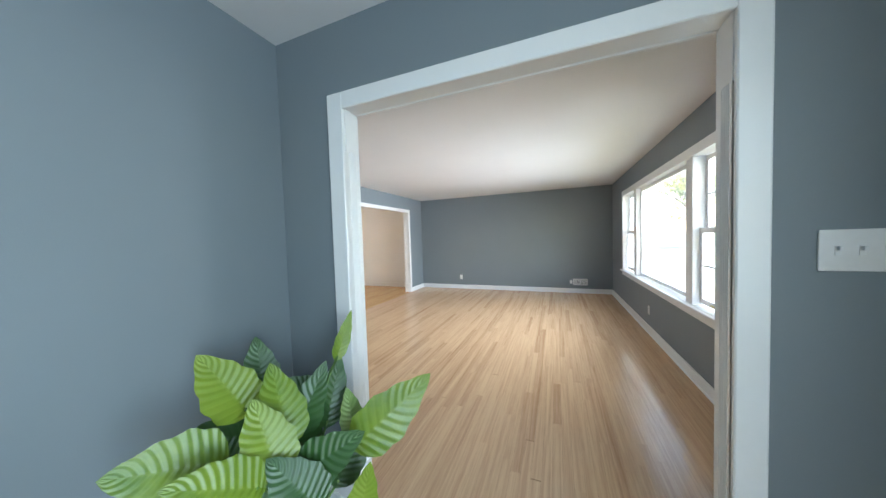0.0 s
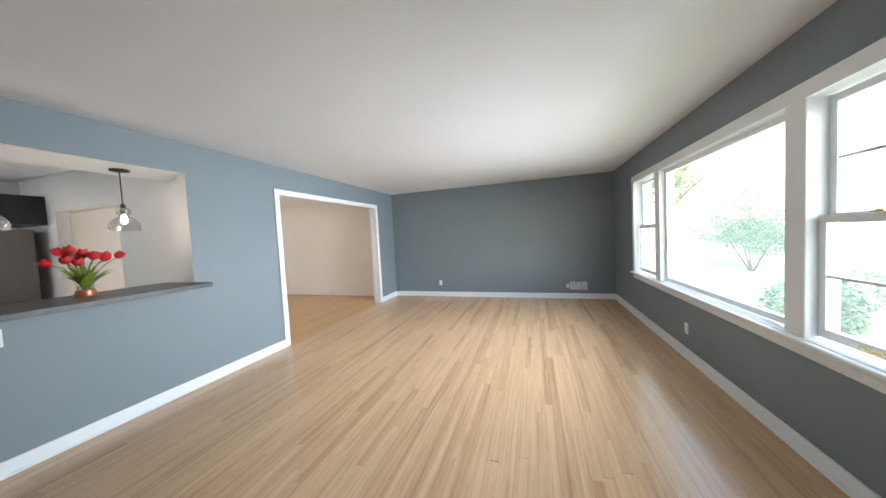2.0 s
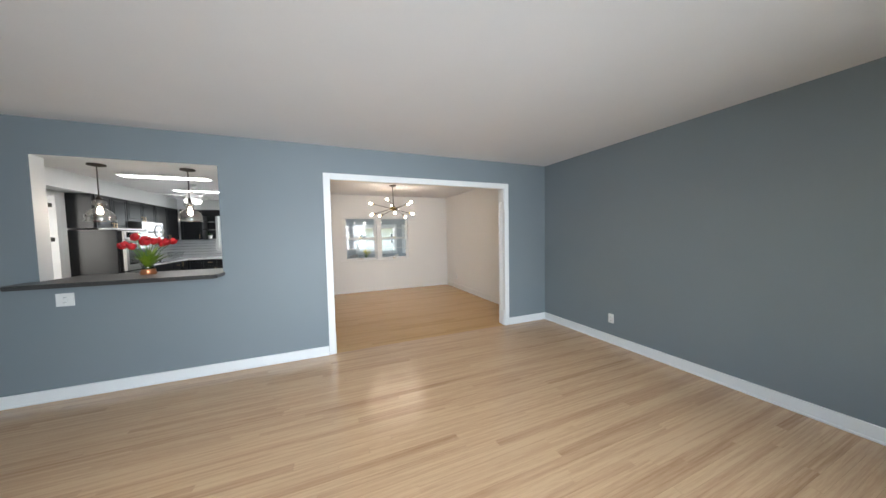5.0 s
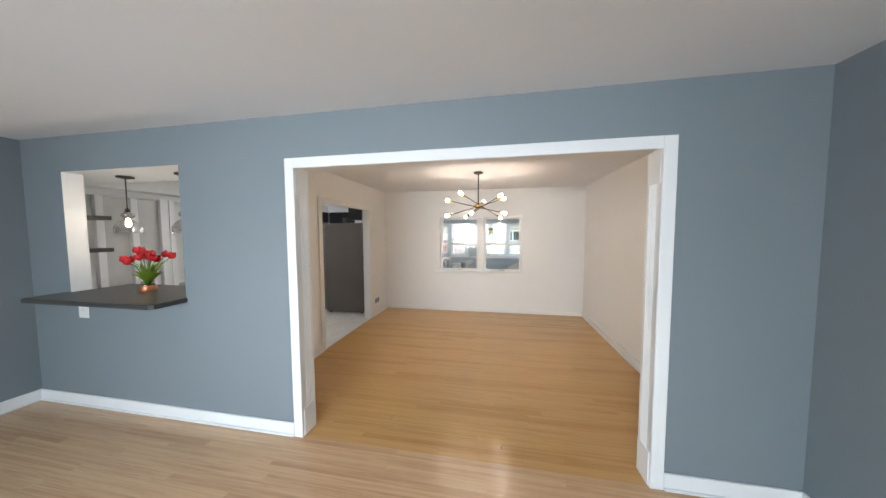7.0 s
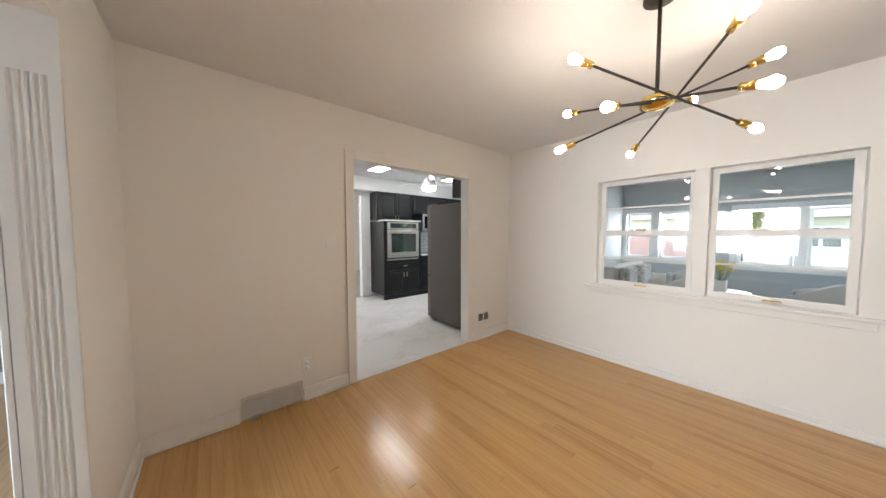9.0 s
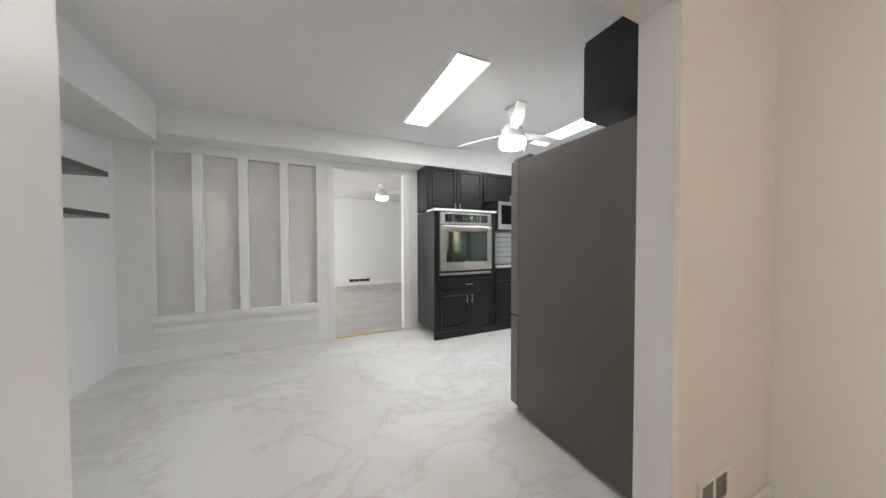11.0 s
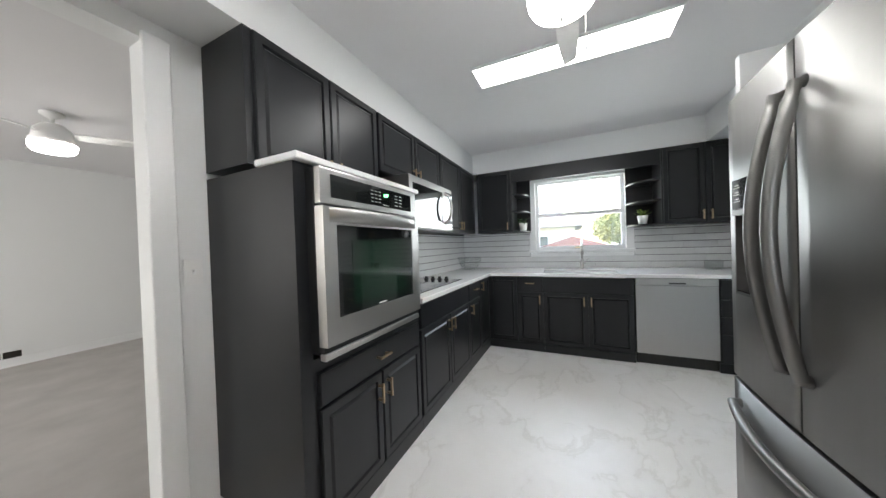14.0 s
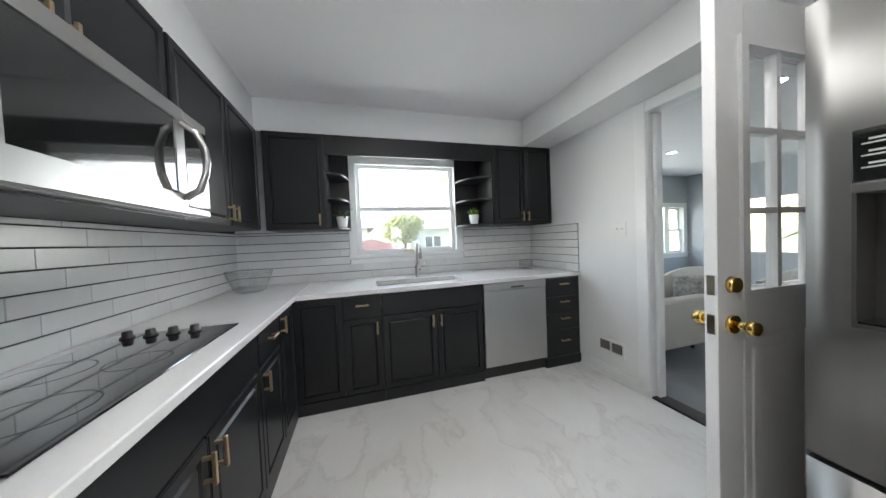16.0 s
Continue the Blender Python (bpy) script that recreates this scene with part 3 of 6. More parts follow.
# entry opening
trim("trim_entry_left", 2.355, 2.445, -3.042, -3.02, 0, 2.105)
trim("trim_entry_right", 3.895, 3.975, -3.042, -3.02, 0, 2.105)
trim("trim_entry_head", 2.445, 3.895, -3.0425, -3.02, 2.025, 2.1055)
trim("trim_entry_left_living", 2.355, 2.445, -2.94, -2.918, 0, 2.105)
trim("trim_entry_right_living", 3.895, 3.975, -2.94, -2.918, 0, 2.105)
trim("trim_entry_head_living", 2.445, 3.895, -2.94, -2.9175, 2.025, 2.1055)
fluted("trim_entry_jamb_left", pose(2.435, -3.02, 0, 0, 0, 90), 0.08, 2.03)
fluted("trim_entry_jamb_right", pose(3.905, -2.94, 0, 0, 0, -90), 0.08, 2.03)
# dining doorway
trim("trim_doorway_near", -1.685, -1.605, -0.905, -0.888, 0, 2.07, mat=M_CREAM)
trim("trim_doorway_far", -3.175, -3.095, -0.905, -0.888, 0, 2.07, mat=M_CREAM)
trim("trim_doorway_head", -3.095, -1.685, -0.905, -0.8875, 1.99, 2.0705, mat=M_CREAM)
# family opening and glazed panels
trim("trim_family_left", -2.285, -2.2, KS, KS + 0.03, 0, 2.16)
trim("trim_family_post", -2.2, -2.08, KS, KS + 0.016, 0.0, 2.16)
trim("trim_family_right", -3.265, -3.175, KS, KS + 0.022, 0, 2.16)
trim("trim_glazed_sill", -2.08, -0.585, KS, KS + 0.05, 0.41, 0.475)
trim("trim_glazed_rail", -2.08, -0.585, KS, KS + 0.02, 0.29, 0.36)
for i, x in enumerate((-1.738, -1.343, -0.9475)):
    trim("trim_glazed_mullion", x - 0.043, x + 0.043, -4.27, KS + 0.012, 0.475, 2.14)
for i, x in enumerate((-2.09, -1.695, -1.3, -0.905)):
    bm = bm_new()
    n = 26
    prof = [(x + 0.31 * k / n, -4.215 + 0.0035 * (k % 2)) for k in range(n + 1)]
    lo = [bm.verts.new((a, b, 0.47)) for a, b in prof]
    hi = [bm.verts.new((a, b, 2.14)) for a, b in prof]
    for k in range(n):
        bm.faces.new((lo[k], lo[k + 1], hi[k + 1], hi[k])).smooth = True
    box(bm, x, x + 0.31, -4.224, -4.216, 0.47, 2.14)
    solo("glazed_panel", bm, M_FROST, "tall reeded obscure glass panel in white frame", "glass panel", "structure")


# ---- windows ----
def pane(name, parent, x0, x1, y, z0, z1, mat=None):
    ob = part(name, box(bm_new(), x0, x1, y - 0.002, y + 0.002, z0, z1), mat or M_HAZE, parent)
    ob.visible_shadow = False
    return ob


def frame_bars(bm, x0, x1, z0, z1, y0, y1, t, b=None):
    """A mitred frame round a rectangle, in one piece."""
    b = b or t
    rings = []
    for y in (y0, y1):
        rings.append([bm.verts.new((x, y, z)) for x, z in ((x0, z0), (x1, z0), (x1, z1), (x0, z1))])
        rings.append([bm.verts.new((x, y, z)) for x, z in ((x0 + t, z0 + b), (x1 - t, z0 + b), (x1 - t, z1 - t), (x0 + t, z1 - t))])
    fo, fi, bo, bi = rings
    for k in range(4):
        n = (k + 1) % 4
        bm.faces.new((fo[k], fo[n], fi[n], fi[k]))
        bm.faces.new((bo[n], bo[k], bi[k], bi[n]))
        bm.faces.new((fo[n], fo[k], bo[k], bo[n]))
        bm.faces.new((fi[k], fi[n], bi[n], bi[k]))


def sash_window(win, x0, x1, z0, z1, depth, muntins=1, mat=None, lift=True):
    """Double-hung sashes in the opening x0..x1, z0..z1; y runs outwards."""
    mat = mat or M_TRIM
    zm = (z0 + z1) / 2
    for name, a, b, y in (("upper_sash", zm - 0.02, z1, 0.085), ("lower_sash", z0, zm + 0.02, 0.045)):
        bm = bm_new()
        frame_bars(bm, x0 + 0.002, x1 - 0.002, a, b, y, y + 0.035, 0.042, 0.05)
        for k in range(muntins):
            z = a + 0.05 + (b - a - 0.092) * (k + 1) / (muntins + 1)
            box(bm, x0 + 0.044, x1 - 0.044, y + 0.006, y + 0.03, z - 0.008, z + 0.008)
        s = part(name, bm, mat, win)
        pane("pane", s, x0 + 0.044, x1 - 0.044, y + 0.018, a + 0.05, b - 0.042, M_GLASS if mat is M_CREAM else M_HAZE)
    bm = bm_new()
    xm = (x0 + x1) / 2
    rod(bm, (xm, 0.05, zm + 0.022), (xm, 0.05, zm + 0.036), 0.014)
    box(bm, xm - 0.03, xm + 0.03, 0.035, 0.052, zm + 0.022, zm + 0.03, 0.002)
    part("sash_lock", bm, M_BRASS, win)
    if lift:
        bm = bm_new()
        path_rod(bm, [(xm - 0.045, 0.045, z0 + 0.02), (xm - 0.04, 0.02, z0 + 0.028), (xm + 0.04, 0.02, z0 + 0.028), (xm + 0.045, 0.045, z0 + 0.02)], 0.006)
        part("sash_lift", bm, M_BRASS, win)


# living room: three lights, local x runs from north to south
win = thing("window_living", pose(4.56, 1.94, 0, 0, 0, -90), "white three-part window, fixed pane between two sashes", "window", kind="structure")
bm = bm_new()
frame_bars(bm, -0.09, 3.54, 0.67, 2.14, -0.02, 0.0, 0.09, 0.03)
part("window_casing", bm, M_TRIM, win)
bm = bm_new()
box(bm, -0.12, 3.57, -0.055, 0.04, 0.665, 0.695, 0.006)
box(bm, -0.09, 3.54, -0.018, 0.0, 0.595, 0.665, 0.004)
part("window_sill", bm, M_TRIM, win)
for a in (0.76, 2.71):
    part("window_post", box(bm_new(), a, a + 0.14, -0.012, 0.14, 0.70, 2.05, 0.004), M_TRIM, win)
sash_window(win, 0.02, 0.76, 0.72, 2.04, 0.1, 1)
sash_window(win, 2.85, 3.43, 0.72, 2.04, 0.1, 1)
bm = bm_new()
frame_bars(bm, 0.90, 2.71, 0.71, 2.045, 0.05, 0.09, 0.045)
part("fixed_sash", bm, M_TRIM, win)
pane("pane", win, 0.94, 2.67, 0.07, 0.75, 1.995)

# dining room: a pair of sash windows to the sunroom
win = thing("window_dining", pose(-3.90, 0.26, 0, 0, 0, 90), "pair of cream-white sash windows looking into the sunroom", "window", kind="structure")
bm = bm_new()
frame_bars(bm, -0.075, 1.675, 0.78, 1.955, -0.02, 0.0, 0.075, 0.03)
box(bm, 0.775, 0.87, -0.018, 0.002, 0.81, 1.88, 0.003)
part("window_casing", bm, M_CREAM, win)
bm = bm_new()
box(bm, -0.11, 1.71, -0.055, 0.03, 0.775, 0.802, 0.006)
box(bm, -0.075, 1.675, -0.018, 0.0, 0.715, 0.775, 0.004)
part("window_sill", bm, M_CREAM, win)
sash_window(win, 0.0, 0.775, 0.802, 1.88, 0.1, 1, M_CREAM)
sash_window(win, 0.87, 1.60, 0.802, 1.88, 0.1, 1, M_CREAM)

# kitchen sink window
win = thing("window_kitchen", pose(KW, -3.07, 0, 0, 0, 90), "white sash window over the kitchen sink", "window", kind="structure")
bm = bm_new()
frame_bars(bm, -0.08, 1.16, 1.10, 2.16, -0.018, 0.0, 0.08, 0.05)
part("window_casing", bm, M_TRIM, win)
part("apron", box(bm_new(), -0.08, 1.16, -0.016, -0.0005, 1.052, 1.0985, 0.002), M_TRIM, win)
part("window_sill", box(bm_new(), -0.09, 1.17, -0.035, 0.03, 1.105, 1.14, 0.006), M_TRIM, win)
sash_window(win, 0.0, 1.08, 1.14, 2.10, 0.1, 0)

# sunroom windows
for i, (y0, y1, z0) in enumerate(((-0.80, 0.32, 0.80), (1.02, 2.48, 0.77), (2.9, 3.9, 0.77))):
    win = thing("window_sunroom", pose(-8.25, y0, 0, 0, 0, 90), "white-framed sunroom window of two lights", "window", "sunroom windows", kind="structure")
    w = y1 - y0
    bm = bm_new()
    frame_bars(bm, -0.1, w + 0.1, z0 - 0.1, z0 + 1.1, -0.02, 0.0, 0.1)
    box(bm, -0.13, w + 0.13, -0.05, 0.0, z0 - 0.02, z0 + 0.005, 0.004)
    part("window_casing", bm, M_TRIM, win)
    part("window_post", box(bm_new(), w / 2 - 0.07, w / 2 + 0.07, -0.01, 0.12, z0, z0 + 1.0, 0.004), M_TRIM, win)
    sash_window(win, 0.0, w / 2 - 0.07, z0, z0 + 1.0, 0.1, 0, lift=False)
    sash_window(win, w / 2 + 0.07, w, z0, z0 + 1.0, 0.1, 0, lift=False)

# ---- kitchen ----
# south run, local x runs west from the tall cabinet; west run, local x runs north
def south(x, y):
    return pose(x, y, 0, 0, 0, 180)


def west(x, y):
    return pose(x, y, 0, 0, 0, 90)


def panel_bm(w, h, t=0.02, edge=0.055, flat=False):
    """A cabinet front: square-edged slab with a raised centre panel; front face at y = -t."""
    bm = bm_new()
    box(bm, 0, w, -t, 0, 0, h)
    if not flat and w > 0.16 and h > 0.16:
        bm.faces.ensure_lookup_table()
        f = [g for g in bm.faces if g.normal.y < -0.9][0]
        e = min(edge, w * 0.22)
        bmesh.ops.inset_region(bm, faces=[f], thickness=e, depth=0)
        bmesh.ops.inset_region(bm, faces=[f], thickness=0.006, depth=-0.011)
        bmesh.ops.inset_region(bm, faces=[f], thickness=0.006, depth=0.0)
        bmesh.ops.inset_region(bm, faces=[f], thickness=0.016, depth=0.010)
    es = [d for d in bm.edges if all(abs(v.co.y + t) < 1e-5 for v in d.verts) and all(v.co.x in (0, w) or abs(v.co.z) < 1e-5 or abs(v.co.z - h) < 1e-5 for v in d.verts) and len(d.link_faces) == 2 and any(abs(f.normal.y) < 0.5 for f in d.link_faces)]
    bmesh.ops.bevel(bm, geom=es, offset=0.004, segments=2, affect="EDGES")
    return bm


def pull_bm(x, z, upright, y=-0.02, n=0.1):
    """A square bar pull on two posts."""
    bm = bm_new()
    d = n / 2
    if upright:
        box(bm, x - 0.006, x + 0.006, y - 0.036, y - 0.024, z - d, z + d, 0.0015)
        for s in (-0.7, 0.7):
            box(bm, x - 0.005, x + 0.005, y - 0.03, y, z + s * d - 0.005, z + s * d + 0.005)
    else:
        box(bm, x - d, x + d, y - 0.036, y - 0.024, z - 0.006, z + 0.006, 0.0015)
        for s in (-0.7, 0.7):
            box(bm, x + s * d - 0.005, x + s * d + 0.005, y - 0.03, y, z - 0.005, z + 0.005)
    return bm


def front(name, parent, x0, x1, z0, z1, pull=None, flat=False, edge=0.055):
    """A door or drawer front with its pull: (x, z, upright)."""
    ob = part(name, panel_bm(x1 - x0 - 0.006, z1 - z0 - 0.006, edge=edge, flat=flat), M_BLACK, parent)
    ob.location = (x0 + 0.003, 0, z0 + 0.003)
    if pull:
        x, z, up = pull
        part("handle", pull_bm(x - x0 - 0.003, z - z0 - 0.003, up), M_BRONZE, ob, "slim champagne-bronze bar pull")
    return ob


def base_cabinet(m, w, d, label, group="black base cabinets", top=0.862):
    c = thing("base_cabinet", m, label, "cabinet", group)
    bm = bm_new()
    box(bm, 0, w, 0.001, d, 0.09, top)
    part("body", bm, M_BLACK, c)
    part("toe_kick", box(bm_new(), 0, w, -0.012, 0.03, 0, 0.088), M_BLACK, c)
    return c


def wall_cabinet(m, w, d, z0, z1, label, group="black wall cabinets"):
    c = thing("wall_cabinet", m @ pose(0, 0, z0), label, "cabinet", group)
    part("body", box(bm_new(), 0, w, 0.001, d, 0, z1 - z0), M_BLACK, c)
    return c


YB, YU = -3.56, -3.835
XB, XU = -6.02, -6.40
ZU0, ZU1 = 1.40, 2.222
dS = YB - KS - 0.005
dU = YU - KS - 0.005

# tall oven cabinet: wide lower part and shallower wall part
c = thing("oven_cabinet", south(-3.385, YB), "tall black cabinet housing a wall oven, with a white shelf edge", "cabinet")
part("body", box(bm_new(), 0, 0.905, 0.001, dS, 0.09, 0.80), M_BLACK, c)
for x0, x1 in ((0, 0.06), (0.79, 0.905)):
    part("side_panel", box(bm_new(), x0, x1, 0.001, dS, 0.80, 1.60), M_BLACK, c)
part("back_panel", box(bm_new(), 0.06, 0.79, 0.35, dS, 0.80, 1.60), M_BLACK, c)
part("top_panel", box(bm_new(), 0.06, 0.79, 0.001, 0.35, 1.585, 1.60), M_BLACK, c)
part("toe_kick", box(bm_new(), 0, 0.905, -0.012, 0.03, 0, 0.088), M_BLACK, c)
part("shelf", box(bm_new(), -0.012, 0.91, -0.035, 0.215, 1.602, 1.63, 0.004), M_QUARTZ, c, "white stone shelf slab")
front("drawer_front", c, 0.07, 0.885, 0.60, 0.745, (0.475, 0.675, False), edge=0.03, flat=True)
front("door", c, 0.07, 0.476, 0.095, 0.592, (0.44, 0.49, True))
front("door", c, 0.479, 0.885, 0.095, 0.592, (0.515, 0.49, True))

c = wall_cabinet(south(-3.385, YU), 0.875, dU, 1.631, ZU1, "black wall cabinet with two raised-panel doors above the oven")
front("door", c, 0.03, 0.45, 0.0, 0.585, (0.415, 0.06, True))
front("door", c, 0.453, 0.87, 0.0, 0.585, (0.488, 0.06, True))
c = wall_cabinet(south(-4.262, YU), 1.0, dU, 1.80, ZU1, "short black wall cabinet with two doors above the microwave")
front("door", c, 0.01, 0.505, 0.0, 0.415, (0.468, 0.06, True))
front("door", c, 0.508, 0.995, 0.0, 0.415, (0.545, 0.06, True))
c = wall_cabinet(south(-5.264, YU), 1.13, dU, ZU0, ZU1, "black corner wall cabinet with two raised-panel doors")
front("door", c, 0.01, 0.545, 0.0, 0.815, (0.51, 0.08, True))
front("door", c, 0.548, 1.10, 0.0, 0.815, (0.585, 0.08, True))

# base run by the cooktop
c = base_cabinet(south(-4.292, YB), 0.965, dS, "black base cabinet with two doors under the cooktop")
part("apron", panel_bm(0.955, 0.165, flat=True), M_BLACK, c).location = (0.005, 0, 0.69)
front("door", c, 0.0, 0.49, 0.095, 0.682, (0.455, 0.60, True))
front("door", c, 0.493, 0.965, 0.095, 0.682, (0.53, 0.60, True))
c = base_cabinet(south(-5.259, YB), 0.735, dS, "narrow black base cabinet with a drawer beside the corner")
front("drawer_front", c, 0.0, 0.37, 0.69, 0.855, (0.185, 0.785, False), flat=True)
front("door", c, 0.0, 0.37, 0.095, 0.682, (0.05, 0.60, True))
front("door", c, 0.373, 0.72, 0.095, 0.855, (0.40, 0.785, True))

# sink wall base run
dW = XB - KW
dW = abs(dW) - 0.005
c = base_cabinet(west(XB, -3.558), 0.641, dW, "black corner base cabinet with a plain door and a drawer")
front("door", c, 0.01, 0.35, 0.095, 0.855, None)
front("drawer_front", c, 0.355, 0.638, 0.69, 0.855, (0.497, 0.785, False), flat=True)
front("door", c, 0.355, 0.638, 0.095, 0.682, (0.603, 0.60, True))
c = base_cabinet(west(XB, -2.915), 0.866, dW, "black sink base cabinet with two raised-panel doors", top=0.70)
part("apron", panel_bm(0.862, 0.165, flat=True), M_BLACK, c).location = (0.002, 0, 0.69)
front("door", c, 0.0, 0.443, 0.095, 0.682, (0.41, 0.60, True))
front("door", c, 0.446, 0.863, 0.095, 0.682, (0.48, 0.60, True))
c = base_cabinet(west(XB, -1.405), 0.40, dW, "black four-drawer base cabinet at the end of the run")
for k, (a, b) in enumerate(((0.095, 0.355), (0.36, 0.515), (0.52, 0.675), (0.68, 0.855))):
    front("drawer_front", c, 0.01, 0.385, a, b, (0.20, (a + b) / 2 + 0.03, False), flat=True)

# dishwasher
d = thing("dishwasher", west(XB, -2.044), "stainless steel dishwasher with a recessed top pull", "dishwasher")
bm = bm_new()
box(bm, 0.004, 0.638, 0.0, 0.55, 0.09, 0.86)
part("body", bm, M_PLASTIC, d)
bm = bm_new()
box(bm, 0.006, 0.636, -0.028, -0.001, 0.115, 0.79, 0.005, 2)
part("door_panel", bm, M_STEEL, d, "brushed stainless door")
bm = bm_new()
box(bm, 0.006, 0.636, -0.034, -0.001, 0.795, 0.858, 0.005, 2)
part("control_strip", bm, M_STEEL, d)
part("pull_slot", box(bm_new(), 0.27, 0.40, -0.0355, -0.034, 0.808, 0.822), M_PLASTIC, d, "dark pull recess")
part("toe_kick", box(bm_new(), 0.004, 0.638, 0.02, 0.03, 0.0, 0.09), M_PLASTIC, d)

# countertop in an L with a sink cut-out
TOP = 0.90
bm = bm_new()
box(bm, -4.291, KW + 0.004, KS + 0.004, -3.52, 0.864, TOP, 0.004)
box(bm, KW + 0.004, -5.985, -3.518, -2.93, 0.864, TOP, 0.003)
box(bm, KW + 0.004, -6.45, -2.93, -2.16, 0.864, TOP)
box(bm, -6.14, -5.985, -2.93, -2.16, 0.864, TOP)
box(bm, KW + 0.004, -5.985, -2.16, KN - 0.004, 0.864, TOP, 0.003)
solo("worktop", bm, M_QUARTZ, "white quartz L-shaped worktop on black cabinets", "worktop")

sink = thing("kitchen_sink", pose(-6.295, -2.545, 0.72), "undermount stainless sink set in white worktop", "sink")
bm = bm_new()
box(bm, -0.155, 0.155, -0.385, 0.385, 0.0, 0.004)
for x0, x1, y0, y1 in ((-0.158, -0.154, -0.388, 0.388), (0.154, 0.158, -0.388, 0.388), (-0.154, 0.154, -0.388, -0.384), (-0.154, 0.154, 0.384, 0.388)):
    box(bm, x0, x1, y0, y1, 0.0, 0.143)
part("basin", bm, M_STEEL, sink)
part("drain", lathe(bm_new(), [(0.001, 0.005), (0.035, 0.006), (0.04, 0.005)], 20), M_CHROME, sink)

tap = thing("kitchen_tap", pose(-6.58, -2.50, TOP), "brushed steel gooseneck kitchen tap with side lever", "tap")
bm = bm_new()
lathe(bm, [(0.03, 0.0), (0.03, 0.008), (0.021, 0.014), (0.021, 0.115), (0.016, 0.13)], 16)
path_rod(bm, [(0, 0, 0.12), (0, 0, 0.25)] + [(0.085 - 0.085 * math.cos(a), 0, 0.27 + 0.085 * math.sin(a)) for a in [math.pi * k / 8 for k in range(9)]], 0.012, 10)
part("neck", bm, M_STEEL, tap)
bm = bm_new()
rod(bm, (0.17, 0, 0.275), (0.172, 0, 0.19), 0.016, 0.019, 14)
part("spray_head", bm, M_STEEL, tap)
bm = bm_new()
rod(bm, (0, 0.015, 0.075), (0, 0.05, 0.08), 0.013)
rod(bm, (0, 0.045, 0.08), (0.01, 0.075, 0.14), 0.006)
part("lever", bm, M_STEEL, tap)

# wall oven
o = thing("wall_oven", south(-3.3795, YB) @ Matrix.Diagonal((0.917, 1, 1, 1)), "stainless steel built-in wall oven with dark glass door", "oven")
F = -0.078
part("chassis", box(bm_new(), 0.066, 0.864, -0.044, 0.34, 0.83, 1.58), M_PLASTIC, o)
part("control_panel", box(bm_new(), 0.066, 0.864, F, -0.045, 1.435, 1.582, 0.006, 2), M_STEEL, o)
part("display_glass", box(bm_new(), 0.125, 0.80, F - 0.003, F, 1.462, 1.558, 0.001), M_BGLASS, o, "glossy black control glass")
bm = bm_new()
for k in range(3):
    for j in range(4):
        box(bm, 0.40 + 0.032 * k, 0.418 + 0.032 * k, F - 0.0038, F - 0.003, 1.478 + 0.018 * j, 1.482 + 0.018 * j)
        if k < 2:
            box(bm, 0.62 + 0.045 * k, 0.645 + 0.045 * k, F - 0.0038, F - 0.003, 1.478 + 0.018 * j, 1.482 + 0.018 * j)
box(bm, 0.50, 0.56, F - 0.0038, F - 0.003, 1.470, 1.474)
tagged(part("key_marks", bm, M_MARK, o), kind="stuff")
fc = bpy.data.curves.new("clock_digits", "FONT")
fc.body, fc.size, fc.extrude, fc.align_x = "3:37", 0.024, 0.0004, "CENTER"
tx = new("clock_digits", fc)
dg = bpy.context.evaluated_depsgraph_get()
me = bpy.data.meshes.new_from_object(tx.evaluated_get(dg))
bpy.data.objects.remove(tx)
me.materials.clear()
me.materials.append(M_GREEN_LED)
dig = new("clock_digits", me)
dig.parent = o
dig.matrix_local = pose(0.53, F - 0.0042, 1.515, 90, 0, 0)
tagged(dig, "glowing green clock digits")
bm = bm_new()
zz0, zz1 = 0.862, 1.425
frame_bars(bm, 0.066, 0.864, zz0, zz1, F - 0.012, -0.045, 0.075, 0.105)
door = part("oven_door", bm, M_STEEL, o, "brushed stainless door frame")
part("door_back", box(bm_new(), 0.142, 0.788, F + 0.006, -0.045, zz0 + 0.106, zz1 - 0.076), M_PLASTIC, door)
dgl = part("door_glass", box(bm_new(), 0.135, 0.795, F - 0.006, F + 0.004, zz0 + 0.1, zz1 - 0.07, 0.002), M_BGLASS, door, "dark reflective oven glass")
# green reflection in the oven window, put into the pane's base colour
part("window_pane", box(bm_new(), 0.24, 0.70, F - 0.0075, F - 0.0062, zz0 + 0.14, zz1 - 0.135), material("green_reflection_glass", (0.008, 0.024, 0.014), 0.05, coat=1.0), dgl, "oven window with a green reflection in its colour")
bm = bm_new()
prof = ((0.0, 1.424), (-0.034, 1.420), (-0.042, 1.408), (-0.040, 1.385), (-0.030, 1.366), (0.0, 1.360))
rows = []
for k in range(25):
    x = 0.10 + 0.73 * k / 24
    lift = min(1.0, 6.0 * min(k, 24 - k) / 24) ** 0.6
    rows.append([bm.verts.new((x, F - 0.0125 + y * lift, z)) for y, z in prof])
for a, b in zip(rows, rows[1:]):
    for q in range(len(prof) - 1):
        bm.faces.new((a[q], b[q], b[q + 1], a[q + 1])).smooth = True
part("door_handle", bm, M_STEEL, door, "broad bowed stainless handle across the door top")
part("maker_plate", box(bm_new(), 0.43, 0.50, F - 0.0075, F - 0.0062, 0.972, 0.980), M_MARK, door)
part("vent_gap", box(bm_new(), 0.07, 0.86, F + 0.012, -0.045, 0.834, 0.860), M_PLASTIC, o)
